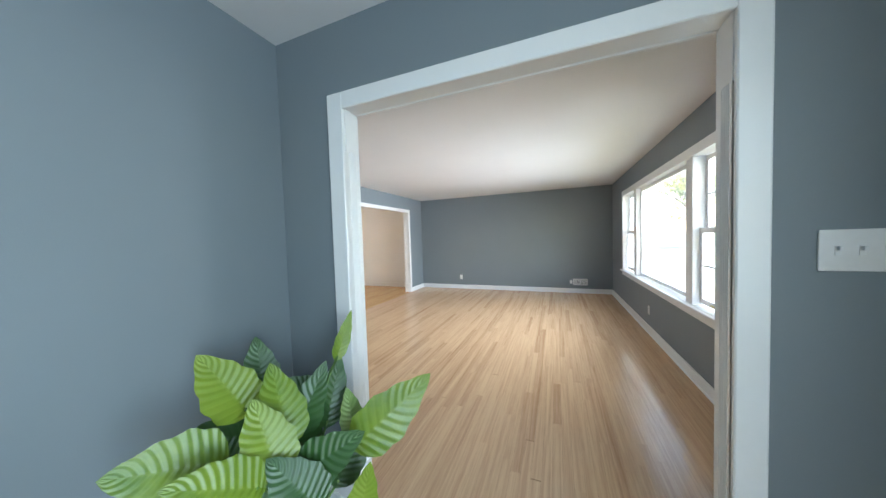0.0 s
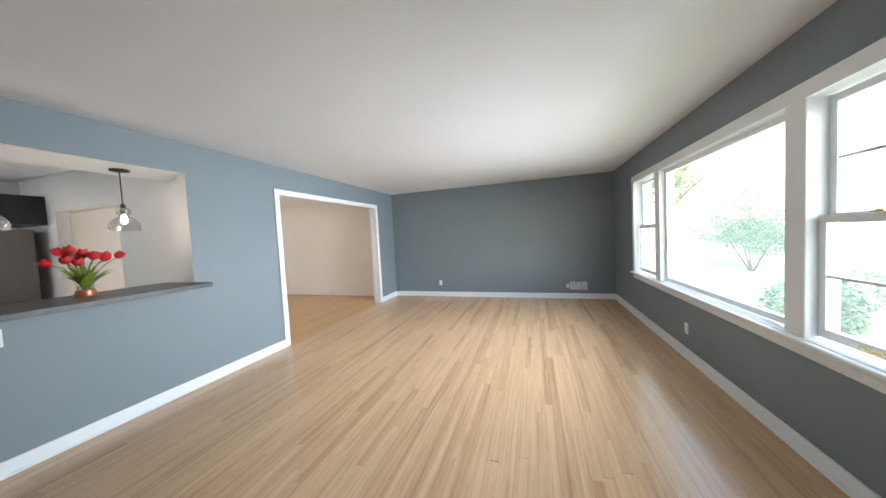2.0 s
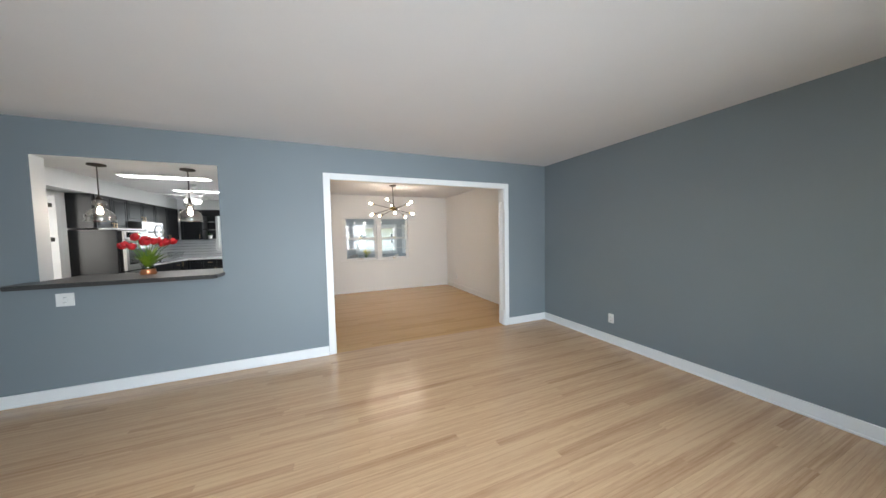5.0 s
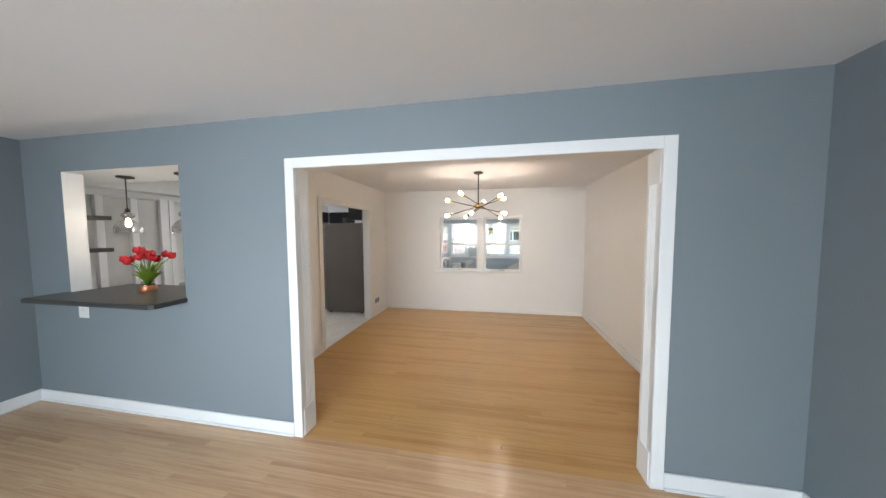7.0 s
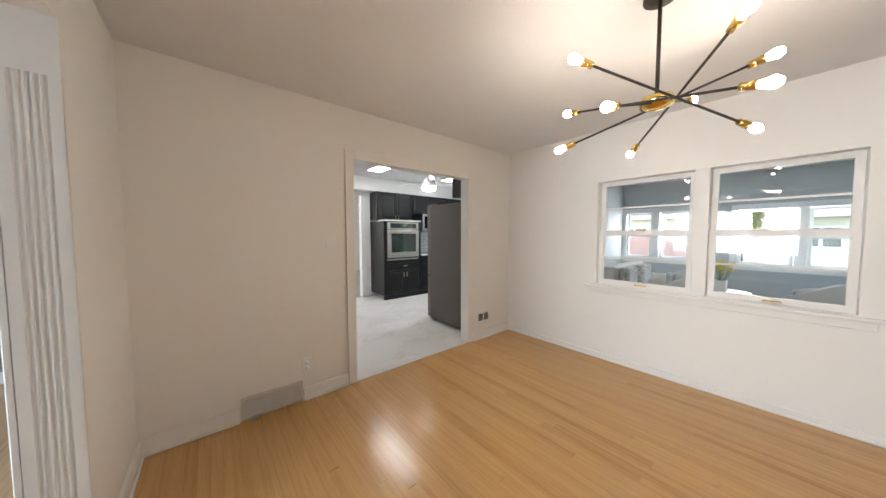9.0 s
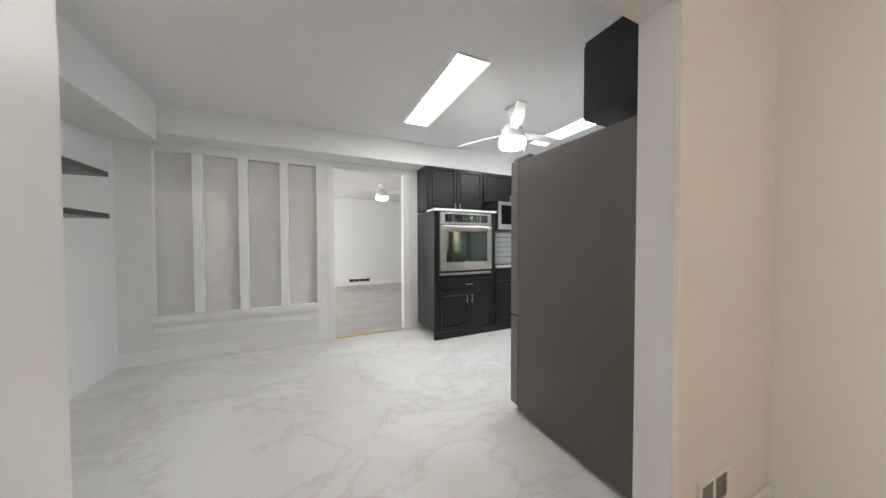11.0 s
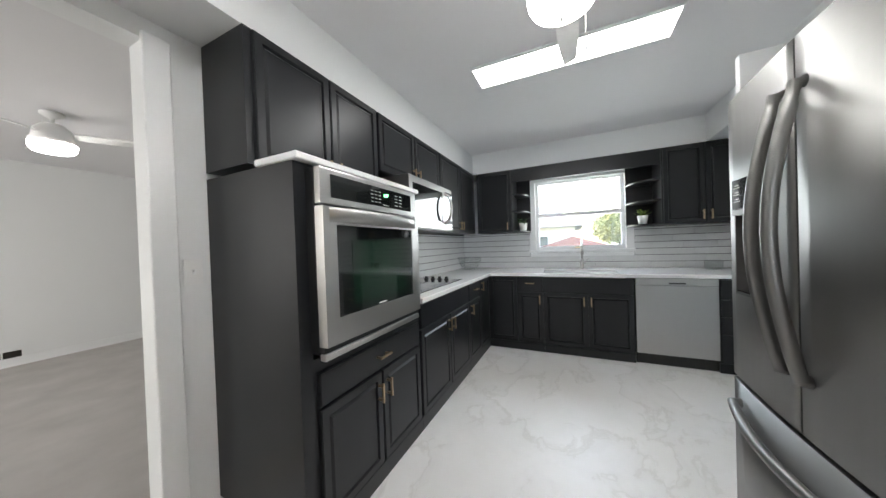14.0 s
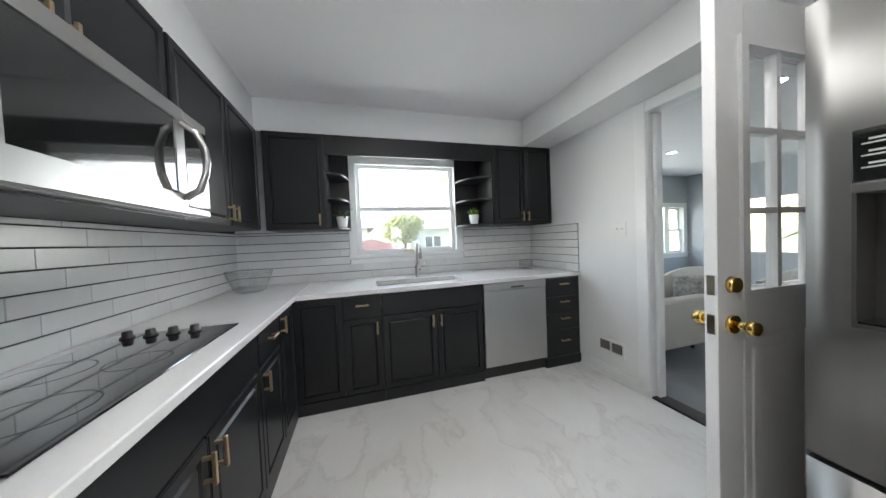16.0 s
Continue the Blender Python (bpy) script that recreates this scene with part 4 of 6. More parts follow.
part("vent_strip", box(bm_new(), 0.066, 0.864, F, -0.045, 0.806, 0.832, 0.003), M_STEEL, o)

# microwave over the cooktop
mw = thing("microwave", south(-4.43, -3.72) @ Matrix.Diagonal((1.06, 1, 1, 1)), "stainless over-range microwave with curved door handle", "microwave")
part("body", box(bm_new(), 0, 0.76, 0.0, 0.44, 1.40, 1.797), M_STEEL, mw)
bm = bm_new()
frame_bars(bm, 0.0, 0.60, 1.402, 1.795, -0.04, -0.001, 0.05, 0.07)
door = part("microwave_door", bm, M_STEEL, mw)
part("door_glass", box(bm_new(), 0.05, 0.55, -0.036, -0.002, 1.472, 1.745, 0.002), M_BGLASS, door)
part("control_glass", box(bm_new(), 0.602, 0.758, -0.04, -0.001, 1.43, 1.76, 0.004), M_BGLASS, mw, "glossy black control strip")
part("trim_strip", box(bm_new(), 0.602, 0.758, -0.039, -0.001, 1.402, 1.428, 0.003), M_STEEL, mw)
part("trim_strip", box(bm_new(), 0.602, 0.758, -0.039, -0.001, 1.762, 1.795, 0.003), M_STEEL, mw)
bm = bm_new()
path_rod(bm, [(0.585, -0.04, 1.46), (0.588, -0.085, 1.49), (0.592, -0.105, 1.55), (0.594, -0.11, 1.60), (0.592, -0.105, 1.65), (0.588, -0.085, 1.71), (0.585, -0.04, 1.74)], 0.013, 10)
part("door_handle", bm, M_STEEL, door)
part("underside_grille", box(bm_new(), 0.05, 0.71, 0.03, 0.40, 1.392, 1.40), M_PLASTIC, mw)

# cooktop with four knobs at its far end
ct = thing("cooktop", pose(-4.83, -3.86, TOP), "black glass electric cooktop with four knobs, set in white worktop", "cooktop")
part("glass_top", box(bm_new(), -0.47, 0.45, -0.225, 0.235, 0.0005, 0.008, 0.003), M_BGLASS, ct)
bm = bm_new()
for x, y, r in ((0.22, 0.08, 0.10), (0.22, -0.12, 0.08), (-0.08, 0.09, 0.08), (-0.06, -0.12, 0.10)):
    lathe(bm, [(r - 0.002, 0.0083), (r, 0.0086), (r + 0.002, 0.0083)], 32, (x, y, 0), caps=False)
part("burner_rings", bm, material("ring_print", (0.05, 0.05, 0.05), 0.3), ct)
for k in range(4):
    kb = part("knob", lathe(bm_new(), [(0.024, 0.0), (0.024, 0.006), (0.018, 0.009), (0.016, 0.028), (0.013, 0.031)], 16), M_PLASTIC, ct)
    kb.location = (-0.40, -0.137 + 0.077 * k, 0.008)

# wall cabinets on the sink wall with open shelves and a valance
dWU = XU - KW
dWU = abs(dWU) - 0.005
c = wall_cabinet(west(XU, -3.79), 0.477, dWU, ZU0, ZU1, "black wall cabinet with one raised-panel door in the corner")
front("door", c, 0.01, 0.472, 0.0, 0.815, (0.42, 0.08, True))
c = wall_cabinet(west(XU, -1.715), 0.71, dWU, ZU0, ZU1, "black wall cabinet with two raised-panel doors")
front("door", c, 0.01, 0.36, 0.0, 0.815, (0.335, 0.08, True))
front("door", c, 0.363, 0.705, 0.0, 0.815, (0.40, 0.08, True))
for a, b, side in ((-3.313, -3.13, 0), (-1.99, -1.717, 1)):
    s = thing("corner_shelf", west(XU, a) @ pose(0, 0, ZU0), "black open end shelves with rounded fronts", "shelf", "end shelves")
    w = b - a
    part("back_panel", box(bm_new(), 0, w, 0.38, dWU, 0, ZU1 - ZU0), M_BLACK, s)
    for z in (0.0, 0.265, 0.49):
        bm = bm_new()
        n = 10
        rx, ry = w, 0.36
        pts = []
        for k in range(n + 1):
            t = math.pi / 2 * k / n
            u = rx * math.cos(t)
            pts.append((u if side == 0 else w - u, 0.38 - ry * math.sin(t)))
        pts.append((0 if side == 0 else w, 0.38))
        lo = [bm.verts.new((x, y, z)) for x, y in pts]
        hi = [bm.verts.new((x, y, z + 0.018)) for x, y in pts]
        bm.faces.new(lo)
        bm.faces.new(hi)
        for k in range(len(pts)):
            bm.faces.new((lo[k], lo[(k + 1) % len(pts)], hi[(k + 1) % len(pts)], hi[k]))
        part("shelf_board", bm, M_BLACK, s)
v = solo("valance", box(bm_new(), XU - 0.02, XU, -3.313, -1.717, 2.05, ZU1, 0.003), M_BLACK, "black valance board bridging the window between cabinets", "valance")

# refrigerator, local x runs east
fr = thing("refrigerator", pose(-4.155, -1.94, 0) @ Matrix.Diagonal((0.882, 1, 1, 1)), "stainless french-door refrigerator with ice and water dispenser", "refrigerator")
part("body", box(bm_new(), 0.0, 0.945, 0.0, 0.79, 0.03, 1.765, 0.004), M_STEELDARK, fr, "grey painted steel sides")
for x in (0.05, 0.88):
    for y in (0.05, 0.72):
        bm = bm_new()
        rod(bm, (x, y, 0), (x, y, 0.03), 0.025)
        part("foot", bm, M_PLASTIC, fr)


def door_skin(x0, x1, z0, z1, bow=0.022, hole=None):
    """A bowed steel door, local front towards -y."""
    bm = bm_new()
    n = 10
    fx = [x0 + (x1 - x0) * k / n for k in range(n + 1)]
    if hole:
        fx = sorted({*[round(x, 4) for x in fx if not hole[0] - 0.03 < x < hole[1] + 0.03], hole[0], hole[1], x0, x1})
    fz = sorted({z0, z1, *([hole[2], hole[3]] if hole else [])})

    def yy(x):
        u = (x - 0.4725) / 0.4725
        return -0.075 - bow * (1 - u * u)

    vs = {(i, j): bm.verts.new((x, yy(x), z)) for i, x in enumerate(fx) for j, z in enumerate(fz)}
    bs = {(i, j): bm.verts.new((x, -0.004, z)) for i, x in enumerate(fx) for j, z in enumerate(fz)}
    nx, nz = len(fx) - 1, len(fz) - 1

    def inside(i, j):
        return hole and hole[0] - 1e-6 <= fx[i] and fx[i + 1] <= hole[1] + 1e-6 and hole[2] - 1e-6 <= fz[j] and fz[j + 1] <= hole[3] + 1e-6

    for i in range(nx):
        for j in range(nz):
            if inside(i, j):
                continue
            bm.faces.new((vs[i, j], vs[i + 1, j], vs[i + 1, j + 1], vs[i, j + 1])).smooth = True
            bm.faces.new((bs[i, j], bs[i, j + 1], bs[i + 1, j + 1], bs[i + 1, j]))
    for i in range(nx):
        bm.faces.new((vs[i, 0], bs[i, 0], bs[i + 1, 0], vs[i + 1, 0]))
        bm.faces.new((vs[i, nz], vs[i + 1, nz], bs[i + 1, nz], bs[i, nz]))
    for j in range(nz):
        bm.faces.new((vs[0, j], vs[0, j + 1], bs[0, j + 1], bs[0, j]))
        bm.faces.new((vs[nx, j], bs[nx, j], bs[nx, j + 1], vs[nx, j + 1]))
    return bm


DL = (0.085, 0.335, 1.03, 1.455)
left = part("left_door", door_skin(0.002, 0.468, 0.70, 1.775, hole=DL), M_FRIDGE, fr, "bowed stainless door with dispenser")
right = part("right_door", door_skin(0.476, 0.943, 0.70, 1.775), M_FRIDGE, fr)
low = part("freezer_drawer", door_skin(0.002, 0.943, 0.06, 0.685), M_FRIDGE, fr)
part("gasket", box(bm_new(), 0.01, 0.935, -0.06, -0.002, 0.686, 0.699), M_PLASTIC, fr)
x0, x1, z0, z1 = DL
M_ALCOVE = material("dispenser_grey", (0.10, 0.098, 0.095), 0.35, 0.5)
part("alcove_back", box(bm_new(), x0, x1, -0.012, -0.006, z0, z1), M_ALCOVE, left, "dark grey dispenser alcove")
for a in (x0 - 0.001, x1 - 0.006):
    part("alcove_side", box(bm_new(), a, a + 0.007, -0.092, -0.012, z0, z1), M_ALCOVE, left)
part("alcove_floor", box(bm_new(), x0 + 0.006, x1 - 0.006, -0.092, -0.012, z0, z0 + 0.008), M_ALCOVE, left)
part("dispenser_panel", box(bm_new(), x0, x1, -0.098, -0.012, 1.345, z1, 0.002), M_BGLASS, left, "glossy black touch panel")
part("dispenser_lip", box(bm_new(), x0, x1, -0.10, -0.012, 1.322, 1.343, 0.002), M_FRIDGE, left)
bm = bm_new()
for a in (x0 + 0.015, x1 - 0.07):
    for k in range(3):
        box(bm, a, a + 0.05 - 0.006 * (k % 2), -0.0988, -0.098, 1.372 + 0.025 * k, 1.375 + 0.025 * k)
        box(bm, a + 0.01, a + 0.04, -0.0988, -0.098, 1.380 + 0.025 * k, 1.384 + 0.025 * k)
tagged(part("panel_marks", bm, M_MARK, left), kind="stuff")
bm = bm_new()
rod(bm, (0.21, -0.045, 1.32), (0.21, -0.045, 1.30), 0.05, 0.045)
path_rod(bm, [(0.20, -0.04, 1.30), (0.20, -0.035, 1.20), (0.19, -0.02, 1.12), (0.175, -0.015, 1.06)], 0.014, 8)
rod(bm, (0.29, -0.05, 1.30), (0.29, -0.045, 1.20), 0.02, 0.032, 14)
part("dispenser_spout", bm, M_STEELDARK, left)
part("drip_tray", box(bm_new(), x0 + 0.008, x1 - 0.008, -0.09, -0.014, z0 + 0.009, z0 + 0.014), M_CHROME, left)
for par, x in ((left, 0.425), (right, 0.52)):
    bm = bm_new()
    zz = [0.86 + (1.64 - 0.86) * k / 14 for k in range(15)]
    pts = [(x, -0.10, 0.86)] + [(x, -0.118 - 0.055 * math.sin(math.pi * k / 14), z) for k, z in enumerate(zz)] + [(x, -0.10, 1.64)]
    path_rod(bm, pts, 0.017, 12)
    part("handle", bm, M_FRIDGE, par, "long bowed steel handle")
bm = bm_new()
pts = [(0.10, -0.09, 0.615)] + [(0.10 + 0.745 * k / 14, -0.115 - 0.05 * math.sin(math.pi * k / 14), 0.615) for k in range(15)] + [(0.845, -0.09, 0.615)]
path_rod(bm, pts, 0.016, 12)
part("drawer_handle", bm, M_FRIDGE, low, "bowed steel drawer handle")
for x in (0.03, 0.90):
    part("hinge_cover", box(bm_new(), x - 0.02, x + 0.03, -0.06, 0.09, 1.778, 1.80, 0.008, 2), M_STEELDARK, fr)
part("top_edge", box(bm_new(), 0.02, 0.925, 0.10, 0.78, 1.766, 1.775), M_STEELDARK, fr)

c = wall_cabinet(pose(-4.155, -1.40, 0), 0.86, 0.36, 1.835, ZU1, "black wall cabinet above the refrigerator")
front("door", c, 0.01, 0.433, 0.0, 0.38, (0.395, 0.06, True))
front("door", c, 0.436, 0.85, 0.0, 0.38, (0.475, 0.06, True))

# back door, standing open into the kitchen
leaf_m = pose(-4.42, KN - 0.015, 0, 0, 0, 180 + 88)
bd = thing("door_back", leaf_m, "white back door standing open, six-light glass above panels", "door", kind="structure")
DW, DH, DT = 0.86, 2.08, 0.042
bm = bm_new()
gx0, gx1, gz0, gz1 = 0.14, 0.72, 1.03, 1.90
box(bm, 0, gx0, 0, DT, 0.012, DH, 0.002)
box(bm, gx1, DW, 0, DT, 0.012, DH, 0.002)
box(bm, gx0, gx1, 0, DT, gz1, DH)
box(bm, gx0, gx1, 0, DT, 0.012, gz0)
part("leaf", bm, M_TRIM, bd)
bm = bm_new()
for s in (-0.012, DT):
    frame_bars(bm, gx0 - 0.03, gx1 + 0.03, gz0 - 0.03, gz1 + 0.03, s, s + 0.012, 0.035)
for k in (1, 2):
    x = gx0 + (gx1 - gx0) * k / 3
    box(bm, x - 0.011, x + 0.011, 0.004, DT - 0.004, gz0, gz1)
for k in (1, 2):
    z = gz0 + (gz1 - gz0) * k / 3
    box(bm, gx0, gx1, 0.005, DT - 0.005, z - 0.011, z + 0.011)
part("muntins", bm, M_TRIM, bd)
pane("pane", bd, gx0, gx1, DT / 2, gz0, gz1)
for x0, x1 in ((0.12, 0.395), (0.465, 0.74)):
    for s, y in ((-1, 0.0), (1, DT)):
        bm = bm_new()
        box(bm, x0, x1, y - 0.006 if s < 0 else y, y if s < 0 else y + 0.006, 0.22, 0.86, 0.003)
        box(bm, x0 + 0.035, x1 - 0.035, y - 0.011 if s < 0 else y, y if s < 0 else y + 0.011, 0.255, 0.825, 0.005)
        part("raised_panel", bm, M_TRIM, bd)
kx = DW - 0.065
for s, y in ((-1, 0.0), (1, DT)):
    bm = bm_new()
    rod(bm, (kx, y, 0.92), (kx, y + s * 0.012, 0.92), 0.032, seg=20)
    rod(bm, (kx, y + s * 0.012, 0.92), (kx, y + s * 0.045, 0.92), 0.012, 0.016, 14)
    rod(bm, (kx, y + s * 0.04, 0.92), (kx, y + s * 0.05, 0.92), 0.018, 0.026, 16)
    rod(bm, (kx, y + s * 0.05, 0.92), (kx, y + s * 0.072, 0.92), 0.026, 0.022, 16)
    part("door_knob", bm, M_BRASS, bd, "polished brass knob")
    bm = bm_new()
    rod(bm, (kx, y, 1.06), (kx, y + s * 0.02, 1.06), 0.03, 0.026, 20)
    part("deadbolt", bm, M_BRASS, bd, "polished brass deadbolt")
bm = bm_new()
for z in (0.92, 1.06):
    box(bm, DW, DW + 0.0015, 0.009, DT - 0.009, z - 0.035, z + 0.035)
part("latch_plates", bm, material("latch_nickel", (0.55, 0.5, 0.38), 0.3, 1.0), bd)
bm = bm_new()
for z in (0.25, 1.05, 1.85):
    rod(bm, (-0.006, -0.004, z - 0.045), (-0.006, -0.004, z + 0.045), 0.007)
part("hinges", bm, M_BRASS, bd)

trim("trim_backdoor_left", -5.40, -5.31, KN - 0.02, KN, 0, 2.21)
trim("trim_backdoor_right", -4.42, -4.33, KN - 0.02, KN, 0, 2.21)
trim("trim_backdoor_head", -5.31, -4.42, KN - 0.0205, KN, 2.13, 2.2105)
slab("trim_backdoor_sill", -5.31, -4.42, KN, -0.88, -0.03, 0.012, M_PLASTIC, "dark rubber door threshold", "threshold")
trim("trim_backdoor_stop", -5.302, -5.275, -0.96, -0.90, 0.013, 2.12)


# ---- lamps and fans ----
def led_panel(x, y, w, l):
    p = thing("ceiling_light", pose(x, y, HK), "flat rectangular white ceiling light panel, lit", "ceiling light", "kitchen light panels")
    bm = bm_new()
    frame_bars_flat(bm, w, l)
    part("frame", bm, M_TRIM, p)
    part("diffuser", box(bm_new(), -w / 2 + 0.012, w / 2 - 0.012, -l / 2 + 0.012, l / 2 - 0.012, -0.011, -0.004), M_PANEL, p, "glowing white diffuser")


def frame_bars_flat(bm, w, l):
    for x0, x1, y0, y1 in ((-w / 2, -w / 2 + 0.012, -l / 2, l / 2), (w / 2 - 0.012, w / 2, -l / 2, l / 2), (-w / 2 + 0.012, w / 2 - 0.012, -l / 2, -l / 2 + 0.012), (-w / 2 + 0.012, w / 2 - 0.012, l / 2 - 0.012, l / 2)):
        box(bm, x0, x1, y0, y1, -0.016, 0.0)


led_panel(-4.70, -2.615, 0.27, 1.21)
led_panel(-3.06, -2.69, 0.275, 1.21)


def ceiling_fan(x, y, z, drop, spin, label, chains):
    f = thing("ceiling_fan", pose(x, y, z, 0, 0, spin), label, "ceiling fan")
    bm = bm_new()
    lathe(bm, [(0.065, 0.0), (0.065, -0.02), (0.03, -0.045), (0.013, -0.05), (0.013, -drop + 0.10)], 20)
    part("downrod", bm, M_PLATE, f)
    part("motor_housing", lathe(bm_new(), [(0.02, -drop + 0.13), (0.06, -drop + 0.12), (0.10, -drop + 0.08), (0.11, -drop + 0.02), (0.125, -drop - 0.01), (0.125, -drop - 0.04)], 28), M_PLATE, f)
    part("light_bowl", lathe(bm_new(), [(0.128, -drop - 0.041), (0.125, -drop - 0.075), (0.11, -drop - 0.10), (0.06, -drop - 0.112), (0.001, -drop - 0.114)], 28), M_GLOBE, f, "glowing white glass bowl")
    for k in range(3):
        bm = bm_new()
        n = 8
        top, bot = [], []
        for i in range(n + 1):
            r = 0.12 + 0.50 * i / n
            w = 0.032 + 0.018 * math.sin(math.pi * min(1, i / n * 1.05))
            tilt = 0.012
            top.append((bm.verts.new((r, -w, -drop + 0.045 + tilt)), bm.verts.new((r, w, -drop + 0.045 - tilt))))
            bot.append((bm.verts.new((r, -w, -drop + 0.037 + tilt)), bm.verts.new((r, w, -drop + 0.037 - tilt))))
        for i in range(n):
            bm.faces.new((top[i][0], top[i + 1][0], top[i + 1][1], top[i][1]))
            bm.faces.new((bot[i][0], bot[i][1], bot[i + 1][1], bot[i + 1][0]))
            bm.faces.new((top[i][0], bot[i][0], bot[i + 1][0], top[i + 1][0]))
            bm.faces.new((top[i][1], top[i + 1][1], bot[i + 1][1], bot[i][1]))
        bm.faces.new((top[0][0], top[0][1], bot[0][1], bot[0][0]))
        bm.faces.new((top[n][0], bot[n][0], bot[n][1], top[n][1]))
        bl = part("blade", bm, M_PLATE, f)
        bl.rotation_euler = (0, 0, radians(120 * k))
    for k in range(chains):
        a = radians(60 + 140 * k)
        px, py = 0.115 * math.cos(a), 0.115 * math.sin(a)
        bm = bm_new()
        rod(bm, (px, py, -drop - 0.03), (px, py, -drop - 0.21), 0.0016, seg=6)
        rod(bm, (px, py, -drop - 0.21), (px, py, -drop - 0.24), 0.004, 0.0055, seg=8)
        part("pull_chain", bm, M_PLATE, f)


ceiling_fan(-3.80, -2.60, HK, 0.27, -62, "white three-blade ceiling fan with lit glass bowl, at rest", 2)
ceiling_fan(-3.41, -6.45, H, 0.22, 30, "white ceiling fan with a lit bowl in the family room", 0)

# dining chandelier of crossed rods, each set off a little from the hub
ch = thing("chandelier", pose(-2.30, 1.125, HD), "bronze and brass chandelier of crossed rods with lit bulbs", "chandelier")
HZ = 1.942 - HD
part("canopy", lathe(bm_new(), [(0.065, 0.0), (0.065, -0.02), (0.02, -0.026), (0.001, -0.027)], 24), M_DARKMETAL, ch)
bm = bm_new()
rod(bm, (0, 0, -0.02), (0, 0, HZ + 0.03), 0.0085, seg=12)
part("stem", bm, M_DARKMETAL, ch)
bm = bm_new()
lathe(bm, [(0.001, HZ + 0.040), (0.03, HZ + 0.036), (0.062, HZ + 0.022), (0.068, HZ + 0.006), (0.066, HZ - 0.014), (0.03, HZ - 0.03), (0.001, HZ - 0.034)], 24)
part("hub", bm, M_BRASS, ch, "brushed brass hub")
for centre, along in (((0.07, 0.05), (0.572, -0.463, 0.261)), ((0.06, -0.045), (-0.224, -0.818, 0.218)), ((-0.065, -0.045), (-0.21, 0.781, 0.24)), ((-0.055, 0.045), (0.642, 0.513, 0.237)), ((0.0, 0.0), (0.80, -0.12, -0.22))):
    d = Vector(along).normalized()
    o = Vector((*centre, HZ))
    bm = bm_new()
    rod(bm, o - 0.35 * d, o + 0.35 * d, 0.0055, seg=8)
    arm = part("arm", bm, M_DARKMETAL, ch)
    for s in (-1, 1):
        bm = bm_new()
        rod(bm, o + s * 0.345 * d, o + s * 0.395 * d, 0.014, 0.017, 14)
        part("lamp_holder", bm, M_BRASS, arm, "brass lamp holder")
        bm = bm_new()
        lathe(bm, [(0.010, 0.0), (0.014, 0.012), (0.020, 0.030), (0.020, 0.040), (0.012, 0.056), (0.001, 0.060)], 14)
        q = (s * d).to_track_quat("Z", "Y").to_matrix().to_4x4()
        bmesh.ops.transform(bm, matrix=Matrix.Translation(o + s * 0.395 * d) @ q, verts=bm.verts)
        part("bulb", bm, M_BULB, arm, "glowing warm bulb")

# pendants over the serving counter
for y in (-1.50, -2.20):
    p = thing("pendant_lamp", pose(-0.47, y, 2.15), "clear glass bell pendant with dark bronze fittings, lit", "pendant lamp", "pendants over the counter")
    part("canopy", lathe(bm_new(), [(0.065, 0.0), (0.065, -0.015), (0.02, -0.025), (0.001, -0.026)], 24), M_DARKMETAL, p)
    bm = bm_new()
    rod(bm, (0, 0, -0.02), (0, 0, -0.33), 0.005, seg=10)
    part("stem", bm, M_DARKMETAL, p)
    part("lamp_holder", lathe(bm_new(), [(0.012, -0.31), (0.02, -0.33), (0.022, -0.37), (0.018, -0.41)], 16), M_DARKMETAL, p)
    prof = [(0.026, -0.345), (0.048, -0.365), (0.050, -0.385), (0.032, -0.41), (0.03, -0.42), (0.045, -0.432), (0.075, -0.455), (0.098, -0.488), (0.105, -0.515), (0.102, -0.535), (0.106, -0.548), (0.108, -0.555)]
    sh = part("shade", lathe(bm_new(), prof, 32, caps=False), glass("pendant_glass", (0.84, 0.83, 0.81), 0.08, 0.34), p, "clear bell-shaped glass")
    sh.visible_shadow = False
    part("bulb", lathe(bm_new(), [(0.010, -0.41), (0.016, -0.435), (0.022, -0.46), (0.019, -0.48), (0.001, -0.492)], 16), M_BULB, p, "glowing warm bulb")

# ---- plates, outlets and registers ----
def plate(m, w, h, kind, label):
    p = thing(kind, m, label, "switch" if "switch" in kind else "outlet")
    part("cover", box(bm_new(), -w / 2, w / 2, -0.006, 0.0, -h / 2, h / 2, 0.002, 2), M_PLATE, p)
    if "switch" in kind:
        n = max(1, round(w / 0.05) - 0) if w > 0.1 else 1
        for k in range(n):
            x = (k - (n - 1) / 2) * 0.046
            part("surround", box(bm_new(), x - 0.006, x + 0.006, -0.008, -0.006, -0.013, 0.013), M_TRIM, p)
            bm = bm_new()
            box(bm, x - 0.004, x + 0.004, -0.018, -0.007, 0.0, 0.011, 0.001)
            part("toggle", bm, M_TRIM, p)
    else:
        for s in (-0.02, 0.02):
            bm = bm_new()
            lathe(bm, [(0.016, 0.0), (0.016, 0.002), (0.001, 0.0022)], 16)
            bmesh.ops.transform(bm, matrix=pose(0, -0.006, s, 90, 0, 0), verts=bm.verts)
            sk = part("socket", bm, M_TRIM, p)
            for x in (-0.005, 0.005):
                part("slot", box(bm_new(), x - 0.001, x + 0.001, -0.0088, -0.008, s - 0.004, s + 0.004), M_SLOT, sk)
    return p


